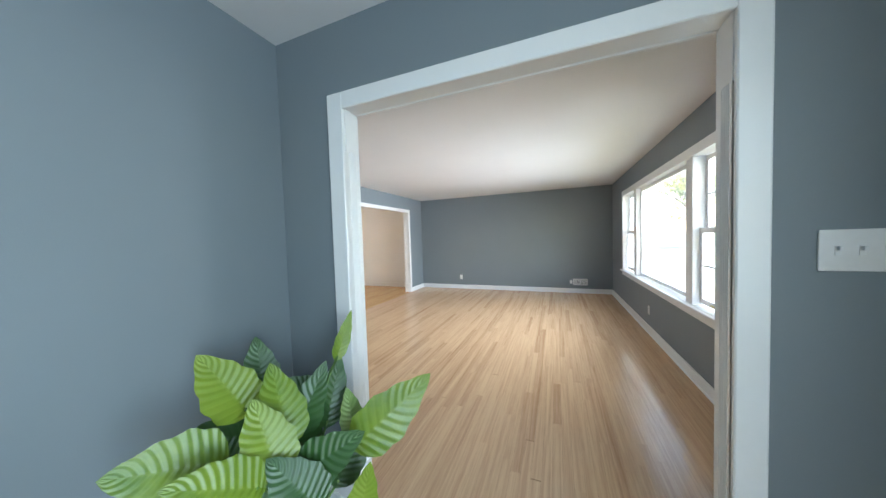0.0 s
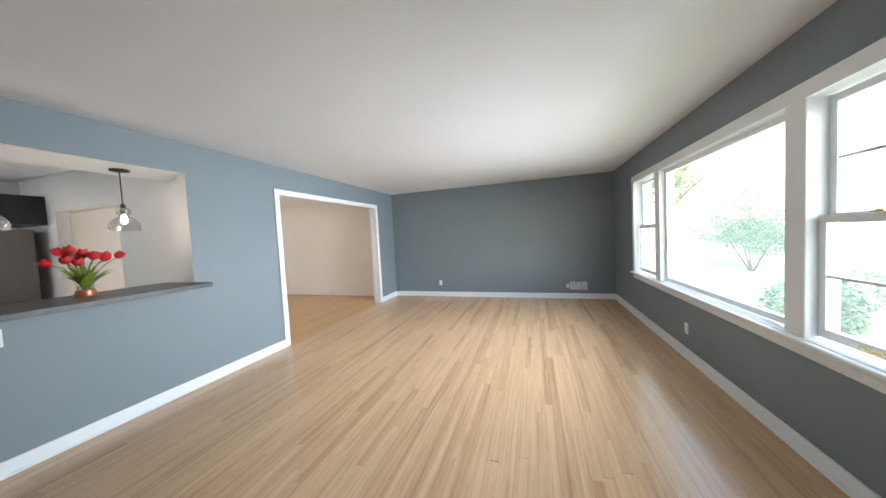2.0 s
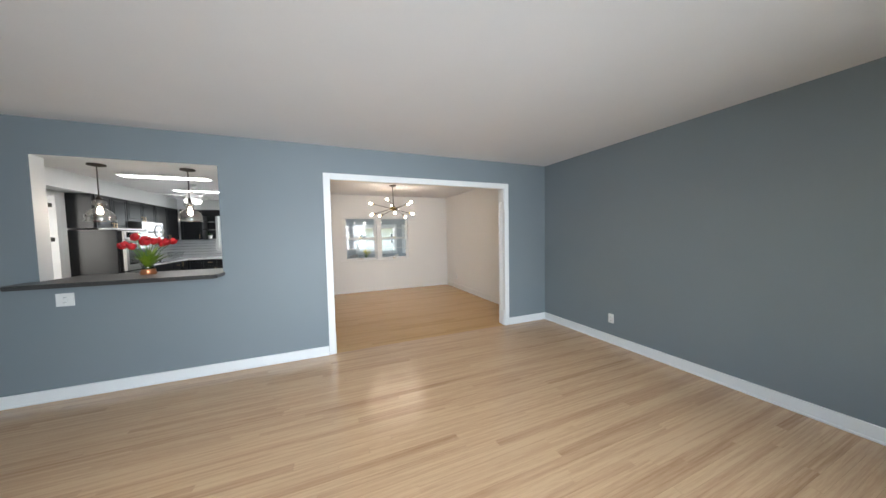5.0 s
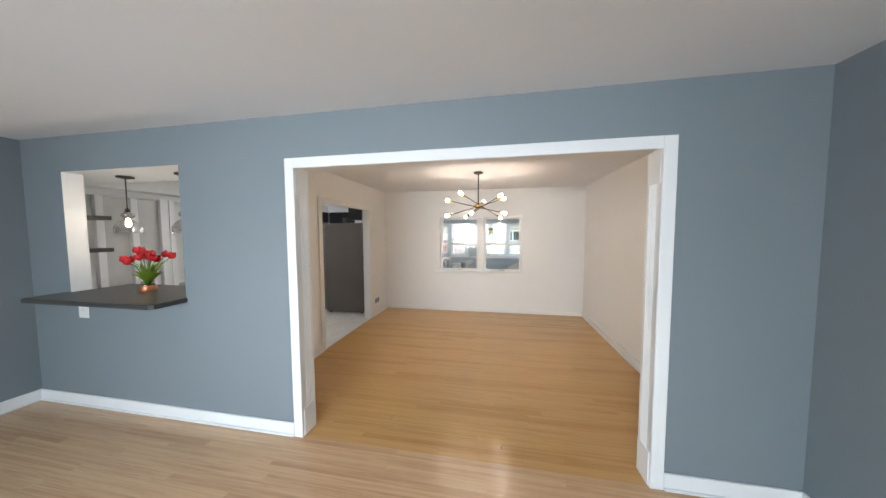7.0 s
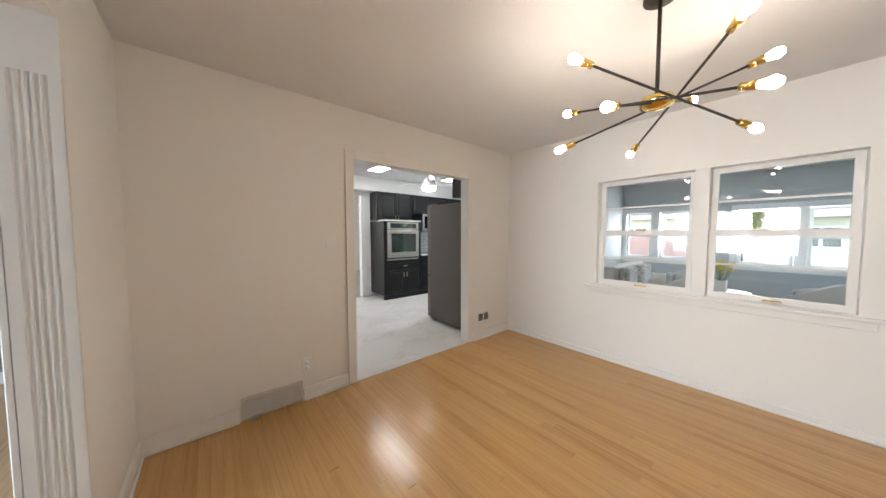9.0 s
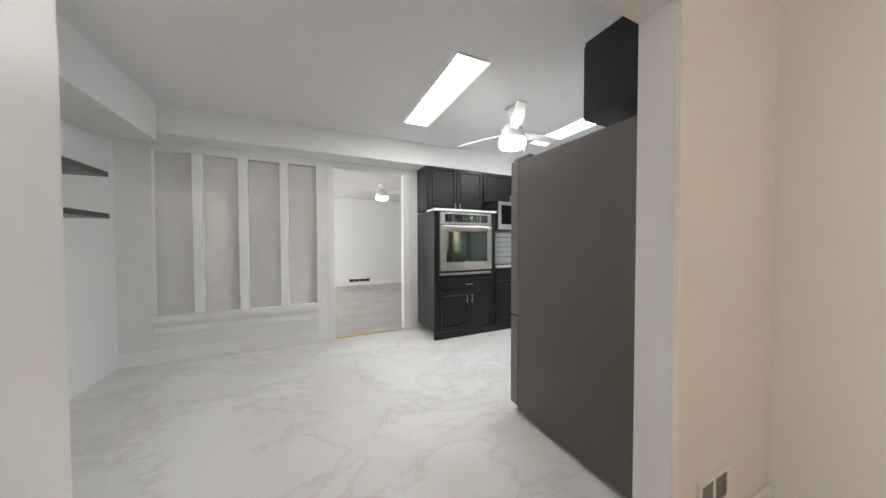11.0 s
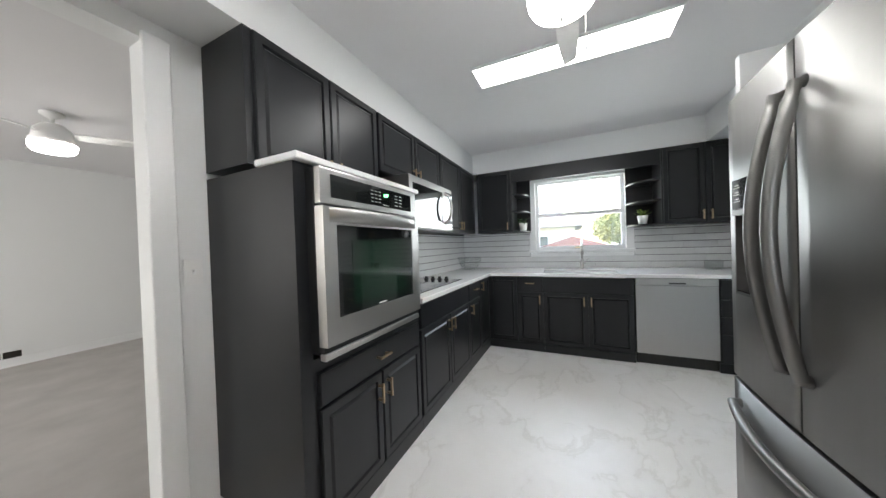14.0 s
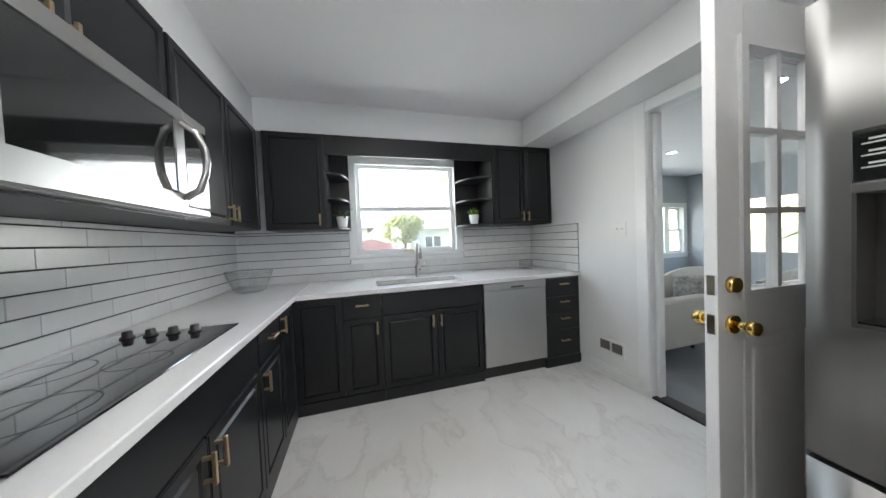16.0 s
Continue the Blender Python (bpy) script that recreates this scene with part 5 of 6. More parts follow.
plate(pose(4.16, -3.02, 1.317), 0.165, 0.115, "light_switch", "white triple toggle switch plate on blue wall")
plate(pose(0.976, 3.105, 0.311), 0.07, 0.115, "outlet", "white double outlet above the baseboard")
plate(pose(-0.178, -2.31, 0.888, 0, 0, 90), 0.115, 0.115, "outlet", "white outlet plate under the serving counter")
plate(pose(4.56, 0.441, 0.31, 0, 0, -90), 0.07, 0.115, "outlet", "white outlet below the broad window")
plate(pose(-3.28, 2.985, 0.29), 0.07, 0.115, "outlet", "white outlet in the dining room wall")
plate(pose(-1.475, -0.905, 1.267, 0, 0, 180), 0.07, 0.115, "light_switch", "white single switch beside the kitchen doorway")
plate(pose(-1.266, -0.905, 0.281, 0, 0, 180), 0.07, 0.115, "outlet", "white outlet painted like the dining wall")
plate(pose(-3.32, KS, 1.17, 0, 0, 180), 0.07, 0.115, "light_switch", "white switch beside the family room opening")
plate(pose(-5.55, KN, 1.288), 0.115, 0.115, "light_switch", "white switch plate near the back door")
plate(pose(3.70, 3.105, 0.255), 0.05, 0.085, "outlet", "white cable plate beside the heat register")


def register(m, w, h, cols, mat, label, dark=True, slats=None):
    """A wall register: frame and louvres."""
    r = thing("heat_register", m, label, "register")
    bm = bm_new()
    frame_bars(bm, 0, w, 0, h, -0.012, 0.0, 0.018)
    for k in range(1, cols):
        x = w * k / cols
        box(bm, x - 0.007, x + 0.007, -0.011, 0.0, 0.018, h - 0.018)
    part("frame", bm, mat, r)
    part("backing", box(bm_new(), 0.017, w - 0.017, -0.003, -0.001, 0.017, h - 0.017), M_SLOT if dark else M_GREYVENT, r)
    n = max(4, int((h - 0.036) / 0.011))
    for k in range(n):
        z = 0.02 + (h - 0.04) * (k + 0.5) / n
        bm = bm_new()
        v = [bm.verts.new(c) for c in ((0.018, -0.010, z - 0.003), (w - 0.018, -0.010, z - 0.003), (w - 0.018, -0.003, z + 0.003), (0.018, -0.003, z + 0.003), (0.018, -0.009, z - 0.004), (w - 0.018, -0.009, z - 0.004), (w - 0.018, -0.002, z + 0.002), (0.018, -0.002, z + 0.002))]
        for f in ((0, 1, 2, 3), (7, 6, 5, 4), (0, 4, 5, 1), (3, 2, 6, 7)):
            bm.faces.new([v[i] for i in f])
        part("louvre", bm, slats or mat, r)
    return r


register(pose(3.742, 3.105, 0.183), 0.31, 0.15, 2, M_PLATE, "white steel heat register low on blue wall")
register(pose(-0.825, -0.905, 0.008, 0, 0, 180), 0.405, 0.16, 2, M_GREYVENT, "wide beige return-air register in the baseboard", False)
register(pose(-3.265, -0.905, 0.21, 0, 0, 180), 0.225, 0.13, 2, M_PLATE, "small white heat register with dark slots", slats=M_GREYSLAT)
register(pose(-5.79, KN, 0.215), 0.265, 0.12, 2, M_PLATE, "white heat register with dark slots on the kitchen wall", slats=M_GREYSLAT)
register(pose(-2.96, -8.65, 0.03, 0, 0, 180), 0.60, 0.17, 4, M_PLATE, "wide white register with dark louvres on the family room wall", slats=M_DARKMETAL)

# ---- serving counter and flowers ----
bm = bm_new()
pts = [(-0.62, -2.45), (-0.18, -2.45), (-0.172, -2.52), (0.06, -2.52), (0.085, -2.495), (0.085, -1.165), (0.06, -1.14), (-0.172, -1.14), (-0.185, -1.168), (-0.62, -1.168)]
lo = [bm.verts.new((x, y, 1.022)) for x, y in pts]
hi = [bm.verts.new((x, y, 1.06)) for x, y in pts]
bm.faces.new(lo[::-1])
bm.faces.new(hi)
for k in range(len(pts)):
    bm.faces.new((lo[k], lo[(k + 1) % len(pts)], hi[(k + 1) % len(pts)], hi[k]))
bmesh.ops.bevel(bm, geom=[e for e in bm.edges if abs(e.verts[0].co.z - e.verts[1].co.z) < 1e-6], offset=0.006, segments=2, affect="EDGES")
solo("serving_counter", bm, M_GRANITE, "dark polished stone serving counter through the wall opening", "counter")

vase = thing("vase", pose(-0.35, -1.82, 1.06), "clear flared glass vase with a copper band", "vase")
prof = [(0.055, 0.0), (0.06, 0.01), (0.05, 0.05), (0.047, 0.09), (0.06, 0.14), (0.075, 0.165)]
g = part("glass_body", lathe(bm_new(), prof, 24, caps=False), glass("vase_glass", (0.9, 0.92, 0.9), 0.0), vase)
part("water", lathe(bm_new(), [(0.001, 0.006), (0.05, 0.008), (0.044, 0.05), (0.042, 0.09), (0.001, 0.092)], 24), glass("water", (0.85, 0.9, 0.85), 0.0), vase)
part("copper_wrap", lathe(bm_new(), [(0.057, 0.0), (0.0635, 0.01), (0.054, 0.045), (0.052, 0.052)], 24, caps=False), M_COPPER, vase, "crumpled copper-coloured wrap")


def blade_leaf(bm, base, tip, width, bend, n=8):
    """A long pointed leaf from base to tip."""
    base, tip = Vector(base), Vector(tip)
    d = tip - base
    side = d.cross(Vector((0, 0, 1)))
    side = side.normalized() if side.length > 1e-4 else Vector((1, 0, 0))
    up = side.cross(d).normalized()
    rows = []
    for i in range(n + 1):
        t = i / n
        p = base + d * t + up * bend * math.sin(math.pi * t)
        w = width * (math.sin(math.pi * (0.12 + 0.88 * t)) ** 0.8)
        rows.append((bm.verts.new(p - side * w), bm.verts.new(p - up * w * 0.35), bm.verts.new(p + side * w)))
    for a, b in zip(rows, rows[1:]):
        for k in (0, 1):
            bm.faces.new((a[k], a[k + 1], b[k + 1], b[k])).smooth = True


tul = thing("tulip_bouquet", pose(-0.35, -1.82, 1.08), "bouquet of red tulips with long green leaves", "flowers")
rng = random.Random(4)
for k in range(15):
    a = math.tau * k / 15 + rng.uniform(-0.2, 0.2)
    r = rng.uniform(0.10, 0.22) if k % 3 else rng.uniform(0.02, 0.1)
    top = Vector((0.65 * r * math.cos(a), r * math.sin(a), rng.uniform(0.20, 0.29) + 0.35 * (0.22 - r)))
    bm = bm_new()
    path_rod(bm, [(0.01 * math.cos(a), 0.01 * math.sin(a), 0.0), (top.x * 0.2, top.y * 0.2, 0.11), (top.x * 0.6, top.y * 0.6, 0.22), tuple(top)], 0.003, 6)
    st = part("stem", bm, M_STEM, tul)
    bm = bm_new()
    axis = Vector((top.x, top.y, 0.22)).normalized()
    q = axis.to_track_quat("Z", "Y").to_matrix().to_4x4()
    lathe(bm, [(0.006, -0.004), (0.019, 0.008), (0.024, 0.026), (0.021, 0.042), (0.016, 0.052)], 12, caps=False)
    for v in bm.verts:
        ang = math.atan2(v.co.y, v.co.x)
        v.co.z += 0.006 * math.cos(3 * ang) * (v.co.z / 0.05)
        v.co.x *= 1 + 0.10 * math.cos(6 * ang)
        v.co.y *= 1 + 0.10 * math.cos(6 * ang)
    bmesh.ops.transform(bm, matrix=Matrix.Translation(top) @ q @ Matrix.Diagonal((1.3, 1.3, 1.1, 1)), verts=bm.verts)
    part("blossom", bm, M_TULIP, st, "half-open red blossom")
for k in range(22):
    a = math.tau * k / 22 + rng.uniform(-0.2, 0.2)
    r = rng.uniform(0.06, 0.19)
    bm = bm_new()
    blade_leaf(bm, (0.012 * math.cos(a), 0.012 * math.sin(a), 0.05), (0.7 * r * math.cos(a), r * math.sin(a), rng.uniform(0.15, 0.26)), 0.028, 0.02)
    part("leaf", bm, M_LEAF, tul)

# ---- house plant in the entry ----
def broad_leaf(bm, length, width, curl, n=16, m=7):
    """A ribbed ovate leaf along +y with a scalloped rim, stalk end at the origin."""
    grid = []
    for i in range(n + 1):
        t = i / n
        half = width * (math.sin(math.pi * t ** 0.72) ** 0.75) * (1 - 0.25 * t) + 1e-4
        row = []
        for j in range(-m, m + 1):
            s = j / m
            edge = 1 + 0.06 * math.sin(t * 75) * abs(s) ** 4
            x = half * s * edge
            y = length * (t - 0.10 * (1 - abs(s)) * 0 + 0.10 * abs(s) * (1 - t) * -1.2)
            z = -curl * length * t * t + 0.18 * abs(x) * (1 - t * 0.6) + 0.0013 * math.sin(48 * (t + 0.28 * abs(s))) * (0.3 + abs(s)) * min(1, 4 * t)
            row.append(bm.verts.new((x, y, z)))
        grid.append(row)
    uv = bm.loops.layers.uv.new("leaf")
    for i, (a, b) in enumerate(zip(grid, grid[1:])):
        for j in range(2 * m):
            f = bm.faces.new((a[j], a[j + 1], b[j + 1], b[j]))
            f.smooth = True
            for lp, (p, q) in zip(f.loops, ((j, i), (j + 1, i), (j + 1, i + 1), (j, i + 1))):
                lp[uv].uv = ((p - m) / m, q / n)


pl = thing("house_plant", pose(2.50, -3.42, 0.0), "broad-leaved green house plant in a white pot by the opening", "plant")
part("pot", lathe(bm_new(), [(0.11, 0.0), (0.13, 0.02), (0.16, 0.30), (0.165, 0.32), (0.15, 0.32), (0.14, 0.28)], 28), M_POT, pl, "plain white ceramic pot")
part("soil", lathe(bm_new(), [(0.001, 0.285), (0.14, 0.282)], 24), M_SOIL, pl)
rng = random.Random(11)
# stalk end, tip, half width, tone
LEAVES_HIGH = (
    ((2.38, -3.55, 0.81), (2.29, -3.62, 1.00), 0.095, 0), ((2.29, -3.42, 0.79), (2.25, -3.41, 0.98), 0.075, 1), ((2.57, -3.54, 0.74), (2.49, -3.52, 0.95), 0.085, 0),
    ((2.54, -3.50, 0.69), (2.56, -3.37, 0.90), 0.07, 1), ((2.74, -3.39, 0.67), (2.92, -3.22, 0.83), 0.10, 0), ((2.47, -3.69, 0.75), (2.38, -3.87, 0.82), 0.10, 0),
    ((2.36, -3.53, 0.70), (2.27, -3.70, 0.75), 0.085, 1), ((2.53, -3.26, 0.90), (2.56, -3.20, 1.06), 0.035, 0), ((2.62, -3.62, 0.71), (2.54, -3.62, 0.89), 0.085, 0))
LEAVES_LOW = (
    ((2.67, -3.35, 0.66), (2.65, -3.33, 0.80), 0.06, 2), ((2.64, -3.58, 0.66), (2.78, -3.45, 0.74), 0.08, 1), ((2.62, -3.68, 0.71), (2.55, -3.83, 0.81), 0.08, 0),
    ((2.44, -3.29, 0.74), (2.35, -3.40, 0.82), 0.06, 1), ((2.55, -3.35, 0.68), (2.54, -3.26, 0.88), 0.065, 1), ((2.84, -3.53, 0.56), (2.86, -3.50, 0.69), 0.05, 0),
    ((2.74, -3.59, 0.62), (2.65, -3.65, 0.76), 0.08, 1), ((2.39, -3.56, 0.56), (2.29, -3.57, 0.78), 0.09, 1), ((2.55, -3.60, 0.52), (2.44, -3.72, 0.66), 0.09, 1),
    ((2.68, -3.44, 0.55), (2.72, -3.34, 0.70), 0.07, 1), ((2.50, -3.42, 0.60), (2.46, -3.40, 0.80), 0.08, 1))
hub = Vector((2.50, -3.45, 0.0))
for a, b, wd, tone in LEAVES_HIGH + LEAVES_LOW:
    a, b = Vector(a) - hub, Vector(b) - hub
    bm = bm_new()
    path_rod(bm, [(a.x * 0.1, a.y * 0.1, 0.28), (a.x * 0.3, a.y * 0.3, 0.28 + 0.5 * (a.z - 0.28)), (a.x * 0.75, a.y * 0.75, a.z - 0.07), tuple(a)], 0.005, 7)
    st = part("stalk", bm, M_STEM, pl)
    ay = (b - a).normalized()
    az = Vector((0.8 + rng.uniform(-0.35, 0.35), -0.5 + rng.uniform(-0.35, 0.35), 0.65 + rng.uniform(-0.3, 0.3)))
    ax = ay.cross(az).normalized()
    az = ax.cross(ay)
    bm = bm_new()
    broad_leaf(bm, (b - a).length * 1.12, wd, rng.uniform(0.0, 0.2))
    m = Matrix((ax, ay, az)).transposed().to_4x4()
    bmesh.ops.transform(bm, matrix=Matrix.Translation(a) @ m, verts=bm.verts)
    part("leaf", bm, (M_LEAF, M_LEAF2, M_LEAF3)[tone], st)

# ---- small kitchen things ----
def leafy_pot(x, y, z, trailing):
    p = thing("potted_plant", pose(x, y, z), "small green plant in a white tapered pot on a black shelf", "plant", "shelf plants")
    part("pot", lathe(bm_new(), [(0.036, 0.0), (0.04, 0.004), (0.055, 0.10), (0.05, 0.10), (0.046, 0.085)], 20), M_POT, p, "white ceramic pot")
    part("soil", lathe(bm_new(), [(0.001, 0.088), (0.046, 0.086)], 16), M_SOIL, p)
    r = random.Random(7 if trailing else 3)
    for k in range(22):
        a = r.uniform(0, math.tau)
        rr = r.uniform(0.02, 0.075 if not trailing else 0.11)
        bm = bm_new()
        h = r.uniform(0.10, 0.155) if not trailing else r.uniform(0.08, 0.16)
        path_rod(bm, [(0.01 * math.cos(a), 0.01 * math.sin(a), 0.085), (rr * 0.6 * math.cos(a), rr * 0.6 * math.sin(a), h - 0.01), (rr * math.cos(a), rr * math.sin(a), h)], 0.0015, 5)
        lf = 0.02 if not trailing else 0.03
        blade_leaf(bm, (rr * math.cos(a), rr * math.sin(a), h), ((rr + lf) * math.cos(a), (rr + lf) * math.sin(a), h + 0.012), 0.012, 0.006, 5)
        part("sprig", bm, M_LEAF if not trailing else M_LEAF2, p)


leafy_pot(-6.55, -3.20, ZU0 + 0.018, True)
leafy_pot(-6.56, -1.86, ZU0 + 0.018, False)
bowl = thing("glass_bowl", pose(-6.40, -3.93, TOP), "clear glass bowl standing on the white worktop", "bowl")
part("bowl_wall", lathe(bm_new(), [(0.001, 0.004), (0.09, 0.004), (0.10, 0.012), (0.15, 0.12), (0.165, 0.18), (0.168, 0.18), (0.155, 0.12), (0.105, 0.006), (0.09, 0.0005), (0.001, 0.0005)], 36), glass("bowl_glass", (0.96, 0.97, 0.97), 0.0), bowl)
cyl = thing("glass_canister", pose(-6.55, -1.25, TOP), "low clear glass canister on the white worktop", "canister")
part("canister_wall", lathe(bm_new(), [(0.001, 0.004), (0.07, 0.004), (0.072, 0.10), (0.075, 0.10), (0.075, 0.0005), (0.001, 0.0005)], 30), glass("canister_glass", (0.96, 0.97, 0.97), 0.0), cyl)
for z in (1.425, 1.755):
    solo("wall_shelf", box(bm_new(), -0.57, -0.32, -3.55, -2.58, z - 0.02, z + 0.02, 0.003), M_GRANITE, "dark wood floating shelf beside the serving counter", "shelf", group="floating shelves")


# ---- sunroom ----
def tub_chair(x, y, turn, label):
    c = thing("tub_chair", pose(x, y, -0.03, 0, 0, turn), label, "chair", "sunroom chairs")
    bm = bm_new()
    n = 14
    inner, outer = [], []
    for k in range(n + 1):
        a = radians(-20 + 220 * k / n)
        h = 0.62 + 0.24 * math.sin(math.pi * k / n) ** 1.5
        for ring, r in ((inner, 0.30), (outer, 0.36)):
            ring.append((bm.verts.new((r * math.cos(a), r * math.sin(a), 0.30)), bm.verts.new((r * math.cos(a) * 1.06, r * math.sin(a) * 1.06, h))))
    for ring in (inner, outer):
        for a, b in zip(ring, ring[1:]):
            bm.faces.new((a[0], b[0], b[1], a[1])).smooth = True
    for a, b in zip(range(n), range(1, n + 1)):
        bm.faces.new((inner[a][1], inner[b][1], outer[b][1], outer[a][1])).smooth = True
    part("backrest", bm, M_FABRIC, c)
    part("seat", lathe(bm_new(), [(0.001, 0.46), (0.22, 0.46), (0.30, 0.43), (0.30, 0.34), (0.001, 0.33)], 24), M_FABRIC, c)
    for a in (45, 135, 225, 315):
        bm = bm_new()
        rod(bm, (0.24 * math.cos(radians(a)), 0.24 * math.sin(radians(a)), 0.33), (0.28 * math.cos(radians(a)), 0.28 * math.sin(radians(a)), 0.0), 0.018, 0.013)
        part("leg", bm, M_PLATE, c)
    bm = bm_new()
    box(bm, -0.2, 0.2, 0.08, 0.2, 0.47, 0.78, 0.05, 3)
    part("cushion", bm, M_PATTERN, c, "patterned cushion")


tub_chair(-5.9, 0.40, 20, "white rounded tub chair with a patterned cushion")
tub_chair(-5.6, 1.62, -25, "white rounded tub chair with a draped cushion")
tb = thing("round_table", pose(-5.95, 1.02, -0.03), "small round white table between the tub chairs", "table")
part("tabletop", lathe(bm_new(), [(0.001, 0.60), (0.30, 0.60), (0.305, 0.59), (0.30, 0.575), (0.001, 0.575)], 30), M_PLATE, tb)
part("pedestal", lathe(bm_new(), [(0.16, 0.0), (0.15, 0.02), (0.03, 0.05), (0.025, 0.575)], 20), M_PLATE, tb)
fp = thing("flower_pot", pose(-5.95, 1.02, 0.57), "yellow flowers in a white square pot", "flowers")
part("pot", box(bm_new(), -0.07, 0.07, -0.07, 0.07, 0.0, 0.14, 0.008, 2), M_POT, fp)
rng = random.Random(21)
for k in range(26):
    a, r = rng.uniform(0, math.tau), rng.uniform(0.0, 0.14)
    top = (r * math.cos(a), r * math.sin(a), rng.uniform(0.24, 0.40))
    bm = bm_new()
    path_rod(bm, [(top[0] * 0.2, top[1] * 0.2, 0.13), (top[0] * 0.7, top[1] * 0.7, 0.2), top], 0.002, 5)
    st = part("stem", bm, M_STEM, fp)
    part("blossom", lathe(bm_new(), [(0.002, -0.01), (0.022, 0.0), (0.028, 0.012), (0.01, 0.016), (0.001, 0.012)], 10, top), M_YELLOW, st)
so = thing("sofa", pose(-6.6, 0.05, -0.03, 0, 0, 180), "pale grey sofa with a patterned cushion", "sofa")
bm = bm_new()
box(bm, -0.75, 0.75, -0.40, 0.40, 0.12, 0.42, 0.05, 3)
part("seat", bm, M_FABRIC, so)
part("backrest", box(bm_new(), -0.75, 0.75, 0.25, 0.45, 0.42, 0.82, 0.06, 3), M_FABRIC, so)
for x in (-0.80, 0.80):
    part("arm", box(bm_new(), x - 0.08, x + 0.08, -0.40, 0.45, 0.12, 0.60, 0.05, 3), M_FABRIC, so)
for x in (-0.7, 0.7):
    for y in (-0.33, 0.35):
        bm = bm_new()
        rod(bm, (x, y, 0.0), (x, y, 0.13), 0.02, 0.028)
        part("leg", bm, M_DARKMETAL, so)
for x in (-0.45, 0.35):
    bm = bm_new()
    box(bm, x - 0.22, x + 0.22, 0.08, 0.24, 0.43, 0.80, 0.06, 3)
    part("cushion", bm, M_PATTERN, so, "patterned cushion")
mo = thing("house_plant", pose(-4.45, -0.42, -0.03), "tall split-leaved green plant in a white pot", "plant")
part("pot", lathe(bm_new(), [(0.12, 0.0), (0.15, 0.28), (0.16, 0.30), (0.145, 0.30), (0.14, 0.26)], 24), M_POT, mo)
part("soil", lathe(bm_new(), [(0.001, 0.27), (0.14, 0.265)], 20), M_SOIL, mo)
rng = random.Random(5)
for k in range(12):
    a = math.tau * k / 12
    r, z = rng.uniform(0.12, 0.34), rng.uniform(0.7, 1.45)
    bm = bm_new()
    path_rod(bm, [(0, 0, 0.26), (r * 0.4 * math.cos(a), r * 0.4 * math.sin(a), z * 0.7), (r * math.cos(a), r * math.sin(a), z)], 0.006, 6)
    st = part("stalk", bm, M_STEM, mo)
    bm = bm_new()
    broad_leaf(bm, 0.26, 0.10, 0.3)
    bmesh.ops.transform(bm, matrix=Matrix.Translation((r * math.cos(a), r * math.sin(a), z)) @ pose(0, 0, 0, rng.uniform(-10, 30), 0, math.degrees(a) - 90), verts=bm.verts)
    part("leaf", bm, M_LEAF2, st)
for x, y in ((-5.2, 0.3), (-5.2, 1.6), (-6.9, 0.3), (-6.9, 1.6)):
    dl = thing("recessed_light", pose(x, y, H), "small round recessed ceiling light, lit", "ceiling light", "sunroom downlights")
    part("trim_ring", lathe(bm_new(), [(0.055, -0.001), (0.075, -0.002), (0.078, -0.008), (0.055, -0.006)], 24, caps=False), M_PLATE, dl)
    part("lens", lathe(bm_new(), [(0.001, -0.003), (0.055, -0.003)], 24), M_GLOBE, dl)

# ---- outdoors ----
solo("ground", box(bm_new(), -400, 400, -400, 400, -0.9, -0.45), M_LAWN, "lawn with fallen leaves reaching the horizon", "ground", "structure")
slab("road", 20, 27, -200, 200, -0.449, -0.44, M_ROAD, "plain grey asphalt street", "road")
slab("pavement", 17, 18.4, -200, 200, -0.449, -0.43, M_CONC, "pale concrete pavement along the street", "pavement")
slab("pavement_drive", 4.9, 20, -9.5, -6.8, -0.449, -0.436, M_CONC, "pale concrete driveway", "pavement")


def clumps(bm, centre, radius, count, size, rng, squash=0.9):
    """Many small leaf blades in an uneven crown."""
    lobes = []
    for _ in range(12):
        d = Vector((rng.gauss(0, 1), rng.gauss(0, 1), rng.gauss(0, 1) * 0.8)).normalized()
        lobes.append((Vector(centre) + d * radius * rng.uniform(0.25, 0.72), radius * rng.uniform(0.28, 0.5)))
    for _ in range(count):
        c, r = rng.choice(lobes)
        d = Vector((rng.gauss(0, 1), rng.gauss(0, 1), rng.gauss(0, 1))).normalized() * r * rng.uniform(0.6, 1.05)
        p = c + Vector((d.x, d.y, d.z * squash))
        u = Vector((rng.gauss(0, 1), rng.gauss(0, 1), rng.gauss(0, 1))).normalized()
        v = u.cross(Vector((rng.gauss(0, 1), rng.gauss(0, 1), rng.gauss(0, 1)))).normalized()
        s = size * rng.uniform(0.6, 1.3)
        bm.faces.new([bm.verts.new(p + s * w) for w in (u, 0.5 * v, -u, -0.5 * v)])


